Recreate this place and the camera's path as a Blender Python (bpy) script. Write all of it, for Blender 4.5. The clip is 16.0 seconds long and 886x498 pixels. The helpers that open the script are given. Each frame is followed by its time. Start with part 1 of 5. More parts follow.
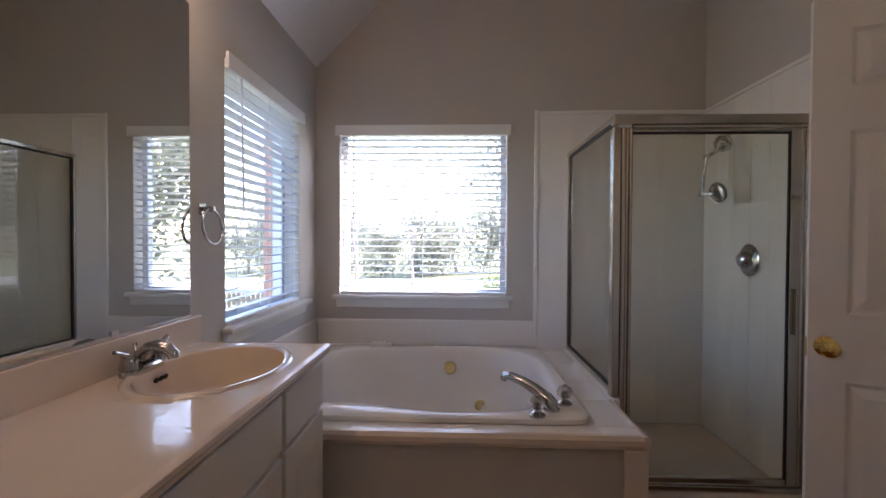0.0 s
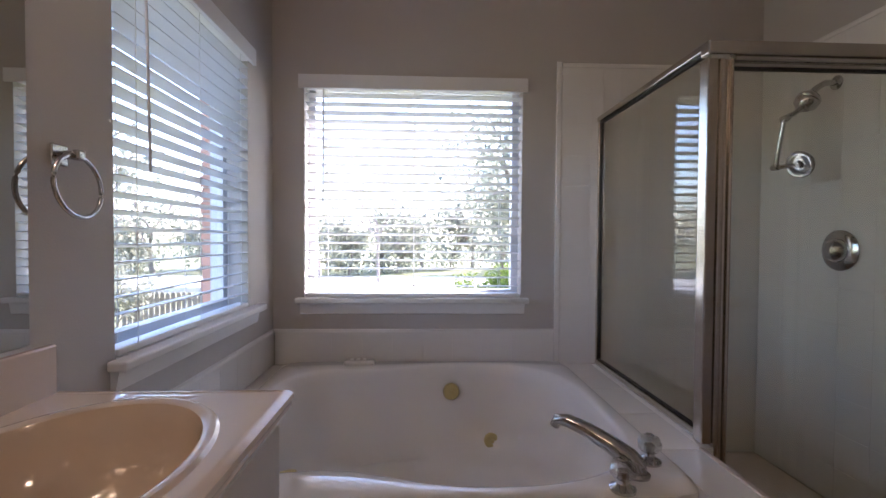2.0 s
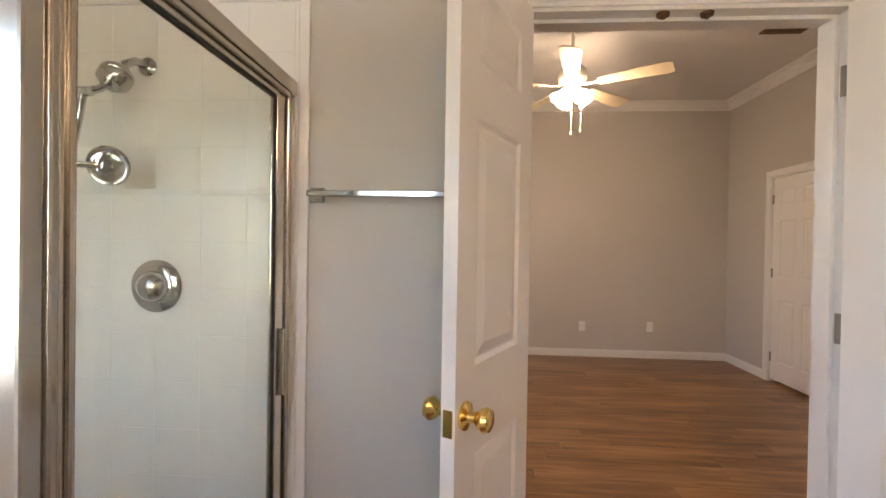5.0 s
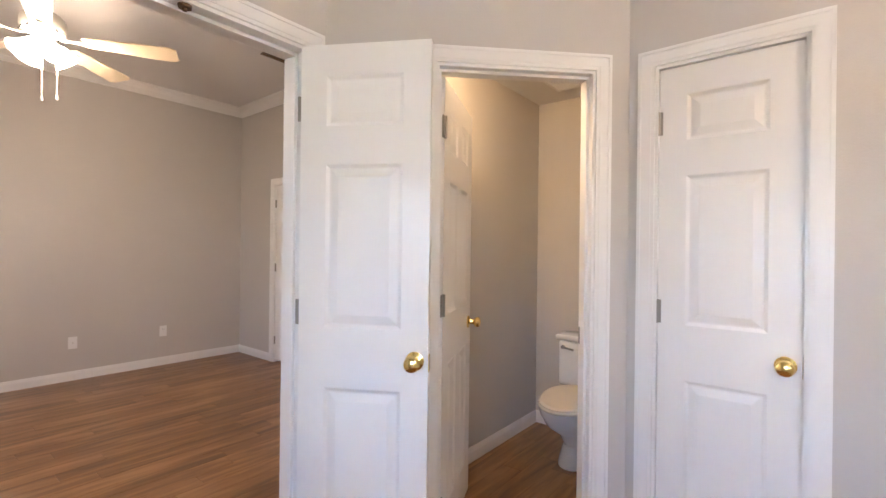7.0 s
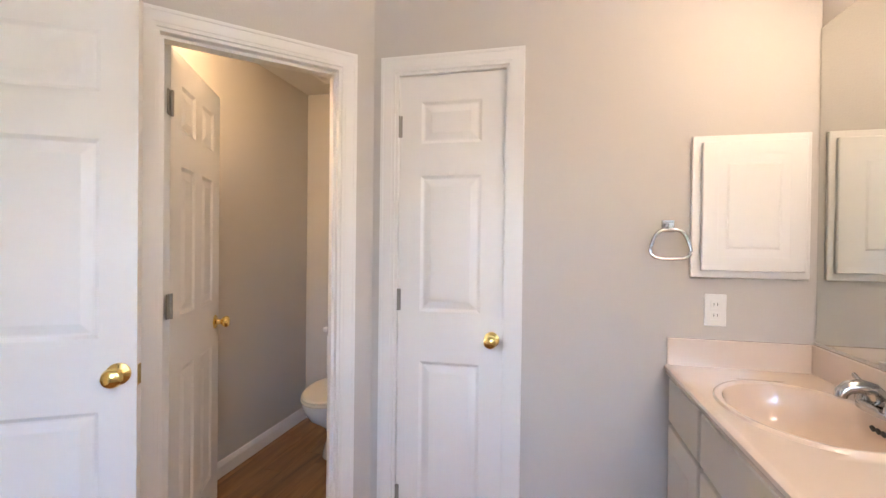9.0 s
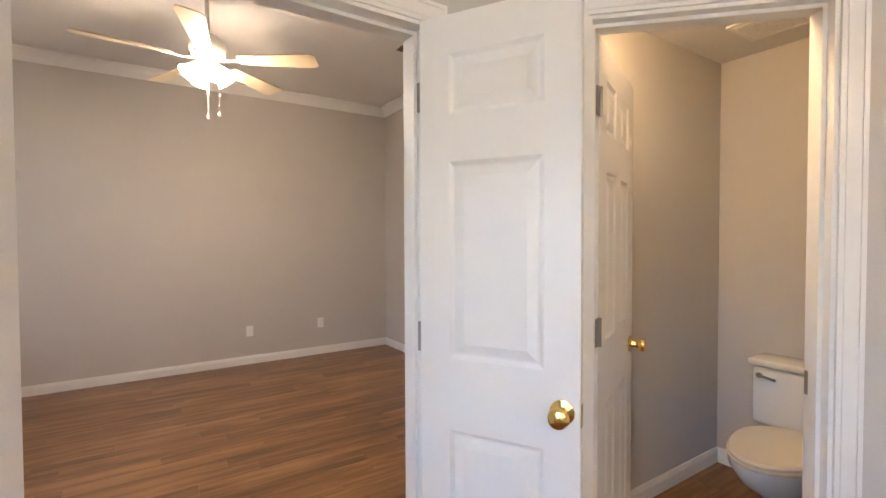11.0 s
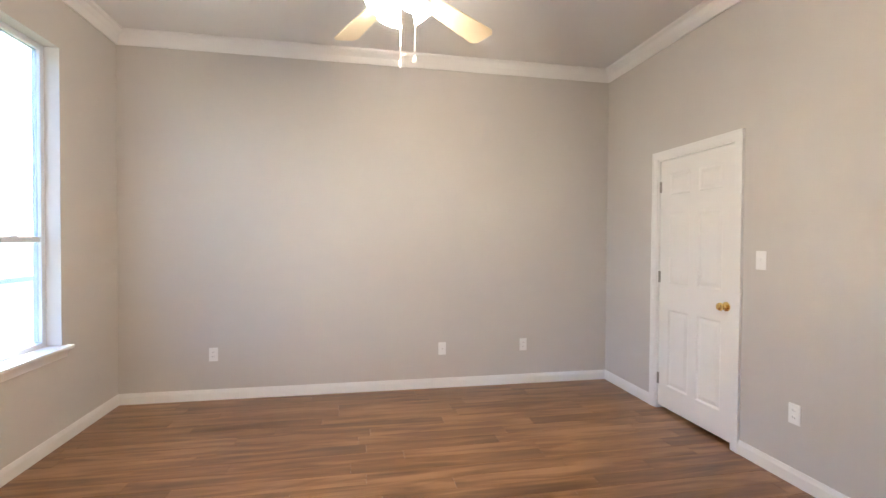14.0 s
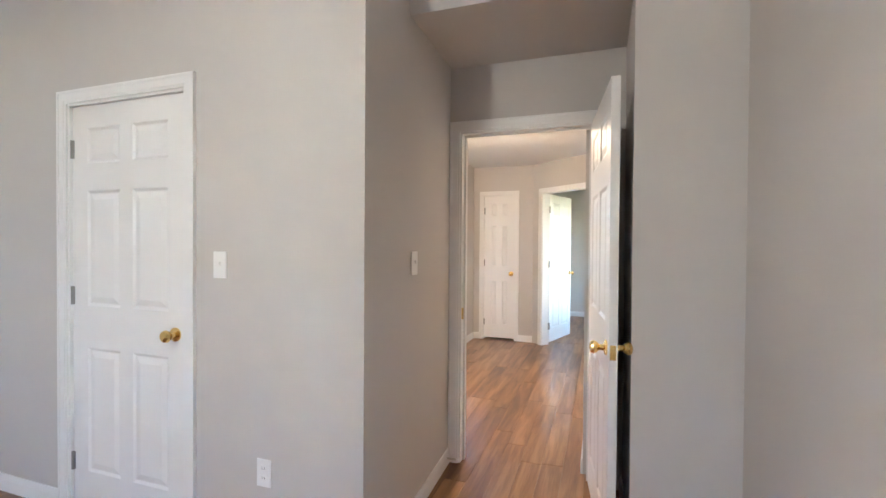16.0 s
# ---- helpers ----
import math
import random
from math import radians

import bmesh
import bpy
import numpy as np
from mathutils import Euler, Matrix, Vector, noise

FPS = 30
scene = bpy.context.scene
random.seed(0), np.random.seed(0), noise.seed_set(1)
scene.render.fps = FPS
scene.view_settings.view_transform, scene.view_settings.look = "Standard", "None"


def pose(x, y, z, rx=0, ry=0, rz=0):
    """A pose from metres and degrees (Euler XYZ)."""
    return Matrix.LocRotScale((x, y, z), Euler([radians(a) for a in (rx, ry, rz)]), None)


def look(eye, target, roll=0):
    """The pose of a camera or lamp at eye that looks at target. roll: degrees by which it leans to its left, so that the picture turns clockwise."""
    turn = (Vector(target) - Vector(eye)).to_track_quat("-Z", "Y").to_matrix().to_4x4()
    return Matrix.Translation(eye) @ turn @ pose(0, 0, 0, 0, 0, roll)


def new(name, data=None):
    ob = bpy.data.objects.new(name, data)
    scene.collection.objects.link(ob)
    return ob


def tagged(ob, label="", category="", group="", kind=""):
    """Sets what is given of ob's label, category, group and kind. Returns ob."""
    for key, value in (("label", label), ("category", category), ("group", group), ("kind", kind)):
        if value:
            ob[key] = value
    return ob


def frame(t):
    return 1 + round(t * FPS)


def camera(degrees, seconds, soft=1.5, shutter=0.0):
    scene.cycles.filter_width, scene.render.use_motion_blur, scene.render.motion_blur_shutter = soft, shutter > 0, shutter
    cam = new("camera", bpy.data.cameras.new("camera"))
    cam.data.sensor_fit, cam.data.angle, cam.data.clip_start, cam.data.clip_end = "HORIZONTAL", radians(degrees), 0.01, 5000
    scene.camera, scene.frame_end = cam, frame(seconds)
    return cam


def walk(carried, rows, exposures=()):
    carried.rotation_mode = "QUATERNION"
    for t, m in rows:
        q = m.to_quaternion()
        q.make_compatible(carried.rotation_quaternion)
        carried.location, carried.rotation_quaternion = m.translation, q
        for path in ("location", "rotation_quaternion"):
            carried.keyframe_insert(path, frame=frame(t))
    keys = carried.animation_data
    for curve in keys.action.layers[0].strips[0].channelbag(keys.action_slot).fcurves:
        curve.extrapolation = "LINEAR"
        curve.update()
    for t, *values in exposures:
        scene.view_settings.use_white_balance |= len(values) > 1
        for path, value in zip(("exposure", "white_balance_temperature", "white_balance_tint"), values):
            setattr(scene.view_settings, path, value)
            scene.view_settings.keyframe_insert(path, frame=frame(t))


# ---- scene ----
cam = camera(88.9, 16.0)
PATH = [
    (0, (-1.55, -2.943, 1.261), (-1.627, -0.945, 1.227), 0.3),
    (0.5, (-1.62, -2.871, 1.222), (-1.593, -0.872, 1.185), 0.4),
    (1, (-1.656, -2.707, 1.195), (-1.625, -0.708, 1.148), 0.3),
    (1.5, (-1.7, -2.495, 1.193), (-1.668, -0.496, 1.149), 0.3),
    (2, (-1.743, -2.288, 1.209), (-1.661, -0.29, 1.162), 0.4),
    (2.5, (-1.759, -2.066, 1.228), (-1.373, -0.104, 1.192), 0.5),
    (3, (-1.696, -1.852, 1.278), (-0.948, 0.002, 1.227), 0.6),
    (3.5, (-1.656, -1.627, 1.252), (-0.433, -0.044, 1.251), 0.8),
    (4, (-1.626, -1.454, 1.277), (0.064, -0.384, 1.253), 0.7),
    (4.5, (-1.49, -1.439, 1.297), (0.397, -0.775, 1.283), 0.7),
    (5, (-1.404, -1.497, 1.318), (0.591, -1.36, 1.299), 0.9),
    (5.2, (-1.371, -1.529, 1.318), (0.625, -1.644, 1.299), 1.1),
    (7.3, (-1.449, -1.642, 1.318), (-0.374, -3.328, 1.323), 0.6),
    (7.5, (-1.486, -1.651, 1.315), (-0.536, -3.41, 1.321), 0.6),
    (8, (-1.566, -1.657, 1.328), (-1.013, -3.579, 1.315), 0.7),
    (8.2, (-1.604, -1.678, 1.32), (-1.179, -3.632, 1.304), 0.7),
    (10.3, (-1.458, -1.751, 1.328), (-0.435, -3.469, 1.29), 0.3),
    (10.5, (-1.387, -1.773, 1.341), (-0.128, -3.326, 1.3), 0.1),
    (11, (-1.192, -1.872, 1.392), (0.479, -2.969, 1.341), -0.2),
    (11.5, (-1.038, -2.022, 1.376), (0.888, -2.558, 1.338), -0.6),
    (12, (-0.809, -2.053, 1.399), (1.184, -2.204, 1.354), -0.3),
    (12.5, (-0.561, -2.075, 1.404), (1.436, -2.175, 1.359), 0.1),
    (13, (-0.355, -2.105, 1.402), (1.644, -2.108, 1.365), 0.0),
    (13.5, (-0.195, -2.088, 1.389), (1.804, -2.075, 1.356), 0.2),
    (14, (0.015, -2.033, 1.371), (1.979, -2.404, 1.334), 0.4),
    (14.5, (0.264, -2.142, 1.369), (2.072, -2.997, 1.321), 0.2),
    (15, (0.478, -2.349, 1.362), (1.983, -3.665, 1.334), 0.6),
    (15.5, (0.68, -2.62, 1.363), (1.759, -4.304, 1.342), 0.4),
    (16, (0.829, -2.953, 1.364), (1.491, -4.84, 1.337), 0.4),
]
walk(cam, [(t, look(eye, target, roll)) for t, eye, target, roll in PATH],
     exposures=[(0.0, 3.45, 5950, 27), (1.5, 3.38, 5950, 27), (2.5, 3.1, 6000, 28), (3.5, 2.9, 5850, 27), (4.0, 3.55, 6700, 26), (4.5, 4.4, 6650, 23), (5.0, 5.05, 6450, 21),
                (7.3, 5.45, 5600, 19), (8.2, 5.55, 5600, 18), (10.3, 5.0, 5850, 20), (11.0, 5.35, 5750, 17), (12.0, 5.68, 5450, 14), (13.5, 5.98, 5150, 11),
                (15.0, 5.88, 4850, 9), (16.0, 6.06, 4550, 7)])
# ---------- light ----------
world = bpy.data.worlds.new("sky_world")
scene.world = world
world.use_nodes = True
wn = world.node_tree
sky = wn.nodes.new("ShaderNodeTexSky")
sky.sky_type = "NISHITA"
sky.sun_disc = False
sky.sun_elevation = radians(43.5)
sky.sun_rotation = radians(62)
wn.nodes["Background"].inputs[1].default_value = 0.15
wn.links.new(sky.outputs[0], wn.nodes["Background"].inputs[0])
sun = new("sun", bpy.data.lights.new("sun", "SUN"))
sun.data.energy = 2.9
sun.data.angle = radians(0.5)
sun.data.color = (1.0, 0.95, 0.87)
sun.matrix_world = look((9.54, 5.04, 10.26), (0, 0, 0))


def bulb(name, place, watts, colour, radius=0.03):
    d = bpy.data.lights.new(name, "POINT")
    d.energy, d.color, d.shadow_soft_size = watts, colour, radius
    o = new(name, d)
    o.location = place
    return o


WARM = (1.0, 0.76, 0.5)

# ---------- materials ----------


def material(name, colour, rough=0.5, metal=0.0, vary=0.06, scale=6.0, grain=60.0, bump=0.05, coat=0.0, island=0.0, spec=0.5):
    m = bpy.data.materials.new(name)
    m.use_nodes = True
    nt = m.node_tree
    b = nt.nodes["Principled BSDF"]
    L = nt.links.new
    tc = nt.nodes.new("ShaderNodeTexCoord")
    geo = nt.nodes.new("ShaderNodeNewGeometry")
    n1 = nt.nodes.new("ShaderNodeTexNoise")
    n1.inputs["Scale"].default_value = scale
    n1.inputs["Detail"].default_value = 4
    n2 = nt.nodes.new("ShaderNodeTexNoise")
    n2.inputs["Scale"].default_value = grain
    n2.inputs["Detail"].default_value = 3
    L(geo.outputs["Position"], n1.inputs["Vector"])
    L(geo.outputs["Position"], n2.inputs["Vector"])
    mix = nt.nodes.new("ShaderNodeMix")
    mix.data_type = "RGBA"
    c = colour
    mix.inputs[6].default_value = (c[0] * (1 - vary), c[1] * (1 - vary), c[2] * (1 - vary), 1)
    mix.inputs[7].default_value = (min(1, c[0] * (1 + vary)), min(1, c[1] * (1 + vary)), min(1, c[2] * (1 + vary)), 1)
    add = nt.nodes.new("ShaderNodeMath")
    add.operation = "MULTIPLY_ADD"
    add.inputs[1].default_value = 0.35
    L(n2.outputs[0], add.inputs[0])
    sc = nt.nodes.new("ShaderNodeMath")
    sc.operation = "MULTIPLY"
    sc.inputs[1].default_value = 0.65
    L(n1.outputs[0], sc.inputs[0])
    L(sc.outputs[0], add.inputs[2])
    last = add.outputs[0]
    if island:
        oi = nt.nodes.new("ShaderNodeObjectInfo")
        ad = nt.nodes.new("ShaderNodeMath")
        ad.operation = "MULTIPLY_ADD"
        ad.inputs[1].default_value = island
        L(oi.outputs["Random"], ad.inputs[0])
        L(last, ad.inputs[2])
        last = ad.outputs[0]
    L(last, mix.inputs[0])
    L(mix.outputs[2], b.inputs["Base Color"])
    rr = nt.nodes.new("ShaderNodeMapRange")
    rr.inputs[3].default_value = max(0.0, rough - 0.06)
    rr.inputs[4].default_value = min(1.0, rough + 0.06)
    L(n1.outputs[0], rr.inputs[0])
    L(rr.outputs[0], b.inputs["Roughness"])
    b.inputs["Metallic"].default_value = metal
    b.inputs["Specular IOR Level"].default_value = spec
    b.inputs["Coat Weight"].default_value = coat
    b.inputs["Coat Roughness"].default_value = 0.04
    if bump:
        bp = nt.nodes.new("ShaderNodeBump")
        bp.inputs["Strength"].default_value = bump
        bp.inputs["Distance"].default_value = 0.004
        L(n2.outputs[0], bp.inputs["Height"])
        L(bp.outputs[0], b.inputs["Normal"])
    return m


def emitter(name, colour, strength):
    m = bpy.data.materials.new(name)
    m.use_nodes = True
    b = m.node_tree.nodes["Principled BSDF"]
    b.inputs["Base Color"].default_value = (0.9, 0.88, 0.84, 1)
    b.inputs["Roughness"].default_value = 0.3
    b.inputs["Emission Color"].default_value = (*colour, 1)
    b.inputs["Emission Strength"].default_value = strength
    return m


def glass(name, tint, gloss=0.09):
    m = bpy.data.materials.new(name)
    m.use_nodes = True
    nt = m.node_tree
    nt.nodes.remove(nt.nodes["Principled BSDF"])
    tr = nt.nodes.new("ShaderNodeBsdfTransparent")
    tr.inputs[0].default_value = (*tint, 1)
    gl = nt.nodes.new("ShaderNodeBsdfGlossy")
    gl.inputs["Roughness"].default_value = 0.02
    lw = nt.nodes.new("ShaderNodeLayerWeight")
    lw.inputs[0].default_value = 0.5
    pw = nt.nodes.new("ShaderNodeMath")
    pw.operation = "POWER"
    pw.inputs[1].default_value = 3.5
    mp = nt.nodes.new("ShaderNodeMath")
    mp.operation = "MULTIPLY_ADD"
    mp.inputs[1].default_value = 0.55
    mp.inputs[2].default_value = gloss
    nt.links.new(lw.outputs["Facing"], pw.inputs[0])
    nt.links.new(pw.outputs[0], mp.inputs[0])
    mx = nt.nodes.new("ShaderNodeMixShader")
    nt.links.new(mp.outputs[0], mx.inputs[0])
    nt.links.new(tr.outputs[0], mx.inputs[1])
    nt.links.new(gl.outputs[0], mx.inputs[2])
    nt.links.new(mx.outputs[0], nt.nodes["Material Output"].inputs[0])
    return m


def wood(name):
    m = bpy.data.materials.new(name)
    m.use_nodes = True
    nt = m.node_tree
    L = nt.links.new
    b = nt.nodes["Principled BSDF"]
    geo = nt.nodes.new("ShaderNodeNewGeometry")
    oi = nt.nodes.new("ShaderNodeObjectInfo")
    rnd = nt.nodes.new("ShaderNodeMath")
    rnd.operation = "ADD"
    L(oi.outputs["Random"], rnd.inputs[0])
    L(geo.outputs["Random Per Island"], rnd.inputs[1])
    off = nt.nodes.new("ShaderNodeCombineXYZ")
    big = nt.nodes.new("ShaderNodeMath")
    big.operation = "MULTIPLY"
    big.inputs[1].default_value = 37.0
    L(rnd.outputs[0], big.inputs[0])
    L(big.outputs[0], off.inputs[1])
    L(big.outputs[0], off.inputs[2])
    mp = nt.nodes.new("ShaderNodeVectorMath")
    mp.operation = "ADD"
    L(geo.outputs["Position"], mp.inputs[0])
    L(off.outputs[0], mp.inputs[1])
    s1 = nt.nodes.new("ShaderNodeVectorMath")
    s1.operation = "MULTIPLY"
    s1.inputs[1].default_value = (14.0, 1.5, 6.0)
    L(mp.outputs[0], s1.inputs[0])
    n1 = nt.nodes.new("ShaderNodeTexNoise")
    n1.inputs["Scale"].default_value = 1.0
    n1.inputs["Detail"].default_value = 5
    n1.inputs["Distortion"].default_value = 0.6
    L(s1.outputs[0], n1.inputs["Vector"])
    s2 = nt.nodes.new("ShaderNodeVectorMath")
    s2.operation = "MULTIPLY"
    s2.inputs[1].default_value = (170.0, 7.0, 40.0)
    L(mp.outputs[0], s2.inputs[0])
    n2 = nt.nodes.new("ShaderNodeTexNoise")
    n2.inputs["Detail"].default_value = 3
    n2.inputs["Scale"].default_value = 1.0
    L(s2.outputs[0], n2.inputs["Vector"])
    sm = nt.nodes.new("ShaderNodeMath")
    sm.operation = "MULTIPLY_ADD"
    sm.inputs[1].default_value = 0.22
    L(n2.outputs[0], sm.inputs[0])
    L(n1.outputs[0], sm.inputs[2])
    fr = nt.nodes.new("ShaderNodeMath")
    fr.operation = "FRACT"
    L(rnd.outputs[0], fr.inputs[0])
    sh = nt.nodes.new("ShaderNodeMath")
    sh.operation = "MULTIPLY_ADD"
    sh.inputs[1].default_value = 0.17
    sh.inputs[2].default_value = -0.2
    L(fr.outputs[0], sh.inputs[0])
    tt = nt.nodes.new("ShaderNodeMath")
    tt.operation = "ADD"
    L(sm.outputs[0], tt.inputs[0])
    L(sh.outputs[0], tt.inputs[1])
    ramp = nt.nodes.new("ShaderNodeValToRGB")
    e = ramp.color_ramp.elements
    e[0].position, e[0].color = 0.25, (0.105, 0.046, 0.017, 1)
    e[1].position, e[1].color = 0.70, (0.36, 0.196, 0.083, 1)
    k = ramp.color_ramp.elements.new(0.48)
    k.color = (0.215, 0.105, 0.038, 1)
    L(tt.outputs[0], ramp.inputs[0])
    L(ramp.outputs[0], b.inputs["Base Color"])
    b.inputs["Roughness"].default_value = 0.3
    bp = nt.nodes.new("ShaderNodeBump")
    bp.inputs["Strength"].default_value = 0.012
    bp.inputs["Distance"].default_value = 0.002
    L(n2.outputs[0], bp.inputs["Height"])
    L(bp.outputs[0], b.inputs["Normal"])
    return m


M_WALL = material("greige_wall_paint", (0.555, 0.52, 0.482), 0.75, vary=0.035, scale=1.6, grain=190, bump=0.18)
M_CEIL = material("white_ceiling_paint", (0.74, 0.72, 0.70), 0.85, vary=0.03, scale=2.0, grain=150, bump=0.2)
M_WHITE = material("white_gloss_paint", (0.80, 0.78, 0.75), 0.32, vary=0.03, scale=4, grain=60, bump=0.03)
M_TRIM = material("white_trim_paint", (0.80, 0.785, 0.76), 0.35, vary=0.03, scale=5, grain=70, bump=0.03)
M_CAB = material("off_white_cabinet_paint", (0.70, 0.675, 0.63), 0.4, vary=0.04, scale=5, grain=60, bump=0.04)
M_TILE = material("white_glazed_tile", (0.85, 0.83, 0.80), 0.1, vary=0.025, scale=3, grain=30, bump=0.02, island=0.12)
M_GROUT = material("pale_grout", (0.82, 0.80, 0.77), 0.6, vary=0.06, scale=8, grain=120, bump=0.15)
M_MARBLE = material("cultured_marble", (0.74, 0.635, 0.55), 0.06, vary=0.05, scale=5, grain=24, bump=0.004, coat=0.5)
M_BOWL = material("peach_cultured_marble", (0.77, 0.64, 0.52), 0.1, vary=0.05, scale=5, grain=24, bump=0.01, coat=0.4)
M_TUB = material("white_acrylic", (0.86, 0.845, 0.83), 0.08, vary=0.025, scale=3, grain=20, bump=0.01, coat=0.3)
M_JET = material("yellowed_plastic", (0.62, 0.52, 0.24), 0.35, vary=0.1, scale=20, grain=90, bump=0.02)
M_CHROME = material("chrome", (0.52, 0.515, 0.51), 0.09, 1.0, vary=0.05, scale=8, grain=60, bump=0.01)
M_SATIN = material("satin_nickel_frame", (0.60, 0.57, 0.53), 0.3, 1.0, vary=0.08, scale=8, grain=80, bump=0.02)
M_FRAME = material("polished_aluminium_frame", (0.58, 0.54, 0.48), 0.22, 1.0, vary=0.1, scale=8, grain=80, bump=0.02)
M_BRASS = material("polished_brass", (0.83, 0.6, 0.2), 0.16, 1.0, vary=0.08, scale=20, grain=80, bump=0.01)
M_HINGE = material("dull_steel_hinge", (0.33, 0.31, 0.28), 0.4, 1.0, vary=0.1, scale=20, grain=80, bump=0.03)
M_PORC = material("white_porcelain", (0.82, 0.81, 0.79), 0.1, vary=0.02, scale=4, grain=20, bump=0.0, coat=0.4)
M_PLATE = material("white_plastic", (0.82, 0.81, 0.79), 0.35, vary=0.02, scale=8, grain=60, bump=0.02)
M_DARK = material("dark_gap", (0.03, 0.028, 0.025), 0.8, vary=0.1, scale=8, grain=60, bump=0.05)
M_RUBBER = material("black_rubber_gasket", (0.02, 0.02, 0.02), 0.6, vary=0.1, scale=20, grain=90, bump=0.03)
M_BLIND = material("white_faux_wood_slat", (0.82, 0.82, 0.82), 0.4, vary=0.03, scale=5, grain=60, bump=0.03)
# white slats greyed in the colour, for the shade of their backlit sides
M_SHADED_SLAT = material("backlit_shade_slat", (0.62, 0.62, 0.63), 0.35, vary=0.03, scale=5, grain=60, bump=0.03)
M_CORD = material("white_cord", (0.7, 0.7, 0.68), 0.8, vary=0.05, scale=30, grain=200, bump=0.05)
M_VINYL = material("white_vinyl_sash", (0.62, 0.63, 0.65), 0.4, vary=0.04, scale=6, grain=70, bump=0.03)
M_BLADE = material("cream_fan_blade", (0.78, 0.66, 0.46), 0.4, vary=0.06, scale=6, grain=60, bump=0.03)
M_FANBODY = material("white_fan_enamel", (0.80, 0.76, 0.68), 0.3, vary=0.03, scale=8, grain=60, bump=0.02)
M_SHADE = emitter("lit_frosted_shade", (1.0, 0.8, 0.52), 0.9)
M_GLASS = glass("clear_glass", (0.97, 0.985, 0.98), 0.012)
M_SHGLASS = glass("shower_glass", (0.94, 0.945, 0.905), 0.045)
# orange tint put in to warm the blue daylight of the far room
M_WARM_PANE = glass("light_warming_glass", (0.84, 0.71, 0.56), 0.012)
M_BULB = emitter("lit_globe_bulb", (1.0, 0.72, 0.4), 0.5)
# grey tint added to the panes to cut the daylight entering the bedroom
M_DIM_PANE = glass("daylight_dimming_glass", (0.385, 0.38, 0.372), 0.012)
M_WOOD = wood("brown_laminate_plank")
M_GRASS = material("lawn", (0.15, 0.15, 0.065), 0.95, vary=0.4, scale=0.6, grain=9, bump=0.4)
M_ROAD = material("pale_concrete", (0.42, 0.40, 0.37), 0.9, vary=0.1, scale=0.7, grain=12, bump=0.2)


def foliage(name, front_colour, through_colour):
    """Leaves that scatter light and let some of it through."""
    m = bpy.data.materials.new(name)
    m.use_nodes = True
    nt = m.node_tree
    nt.nodes.remove(nt.nodes["Principled BSDF"])
    geo = nt.nodes.new("ShaderNodeNewGeometry")
    shaders = []
    for kind, c in (("ShaderNodeBsdfDiffuse", front_colour), ("ShaderNodeBsdfTranslucent", through_colour)):
        mix = nt.nodes.new("ShaderNodeMix")
        mix.data_type = "RGBA"
        mix.inputs[6].default_value = (c[0] * 0.6, c[1] * 0.62, c[2] * 0.7, 1)
        mix.inputs[7].default_value = (c[0] * 1.4, c[1] * 1.3, c[2] * 1.2, 1)
        nt.links.new(geo.outputs["Random Per Island"], mix.inputs[0])
        s = nt.nodes.new(kind)
        nt.links.new(mix.outputs[2], s.inputs[0])
        shaders.append(s)
    mx = nt.nodes.new("ShaderNodeMixShader")
    mx.inputs[0].default_value = 0.5
    nt.links.new(shaders[0].outputs[0], mx.inputs[1])
    nt.links.new(shaders[1].outputs[0], mx.inputs[2])
    nt.links.new(mx.outputs[0], nt.nodes["Material Output"].inputs[0])
    return m


# tree leaves paled and greyed: the haze of glare is in their colour
M_HAZY_LEAF = foliage("leaves", (0.24, 0.25, 0.20), (0.32, 0.34, 0.26))
M_SHRUB = foliage("shrub_leaves", (0.16, 0.22, 0.06), (0.26, 0.34, 0.08))
# bark lightened in the same way, so distant branches look hazy
M_HAZY_BARK = material("hazy_bark", (0.24, 0.20, 0.17), 0.9, vary=0.3, scale=6, grain=40, bump=0.5)
M_FENCE = material("weathered_fence_board", (0.19, 0.16, 0.13), 0.9, vary=0.2, scale=3, grain=40, bump=0.3, island=0.4)
M_BRICK = material("red_brick", (0.46, 0.24, 0.17), 0.85, vary=0.2, scale=5, grain=60, bump=0.4, island=0.5)
M_MORTAR = material("grey_mortar", (0.45, 0.41, 0.37), 0.9, vary=0.1, scale=8, grain=90, bump=0.3)
M_ROOF = material("roof_shingle", (0.16, 0.14, 0.13), 0.9, vary=0.2, scale=3, grain=30, bump=0.3)


def mirror_material():
    m = bpy.data.materials.new("silvered_mirror")
    m.use_nodes = True
    b = m.node_tree.nodes["Principled BSDF"]
    b.inputs["Base Color"].default_value = (0.70, 0.71, 0.68, 1)
    b.inputs["Metallic"].default_value = 1
    b.inputs["Roughness"].default_value = 0.012
    return m


M_MIRROR = mirror_material()

# ---------- mesh helpers ----------


def bm_new():
    return bmesh.new()


def mesh_of(bm, mat, smooth=False, name="mesh"):
    me = bpy.data.meshes.new(name)
    bm.normal_update()
    bm.to_mesh(me)
    bm.free()
    me.materials.append(mat)
    if smooth:
        for p in me.polygons:
            p.use_smooth = True
        me.set_sharp_from_angle(angle=radians(40))
    return me


def part(name, bm, mat, parent=None, label="", smooth=False, m=None):
    o = new(name, mesh_of(bm, mat, smooth, name))
    if parent is not None:
        o.parent = parent
    if m is not None:
        o.matrix_basis = m
    if label:
        tagged(o, label)
    return o


def empty(name, m, label, category, group="", kind=""):
    o = new(name)
    o.empty_display_size = 0.1
    o.matrix_basis = m
    return tagged(o, label, category, group, kind)


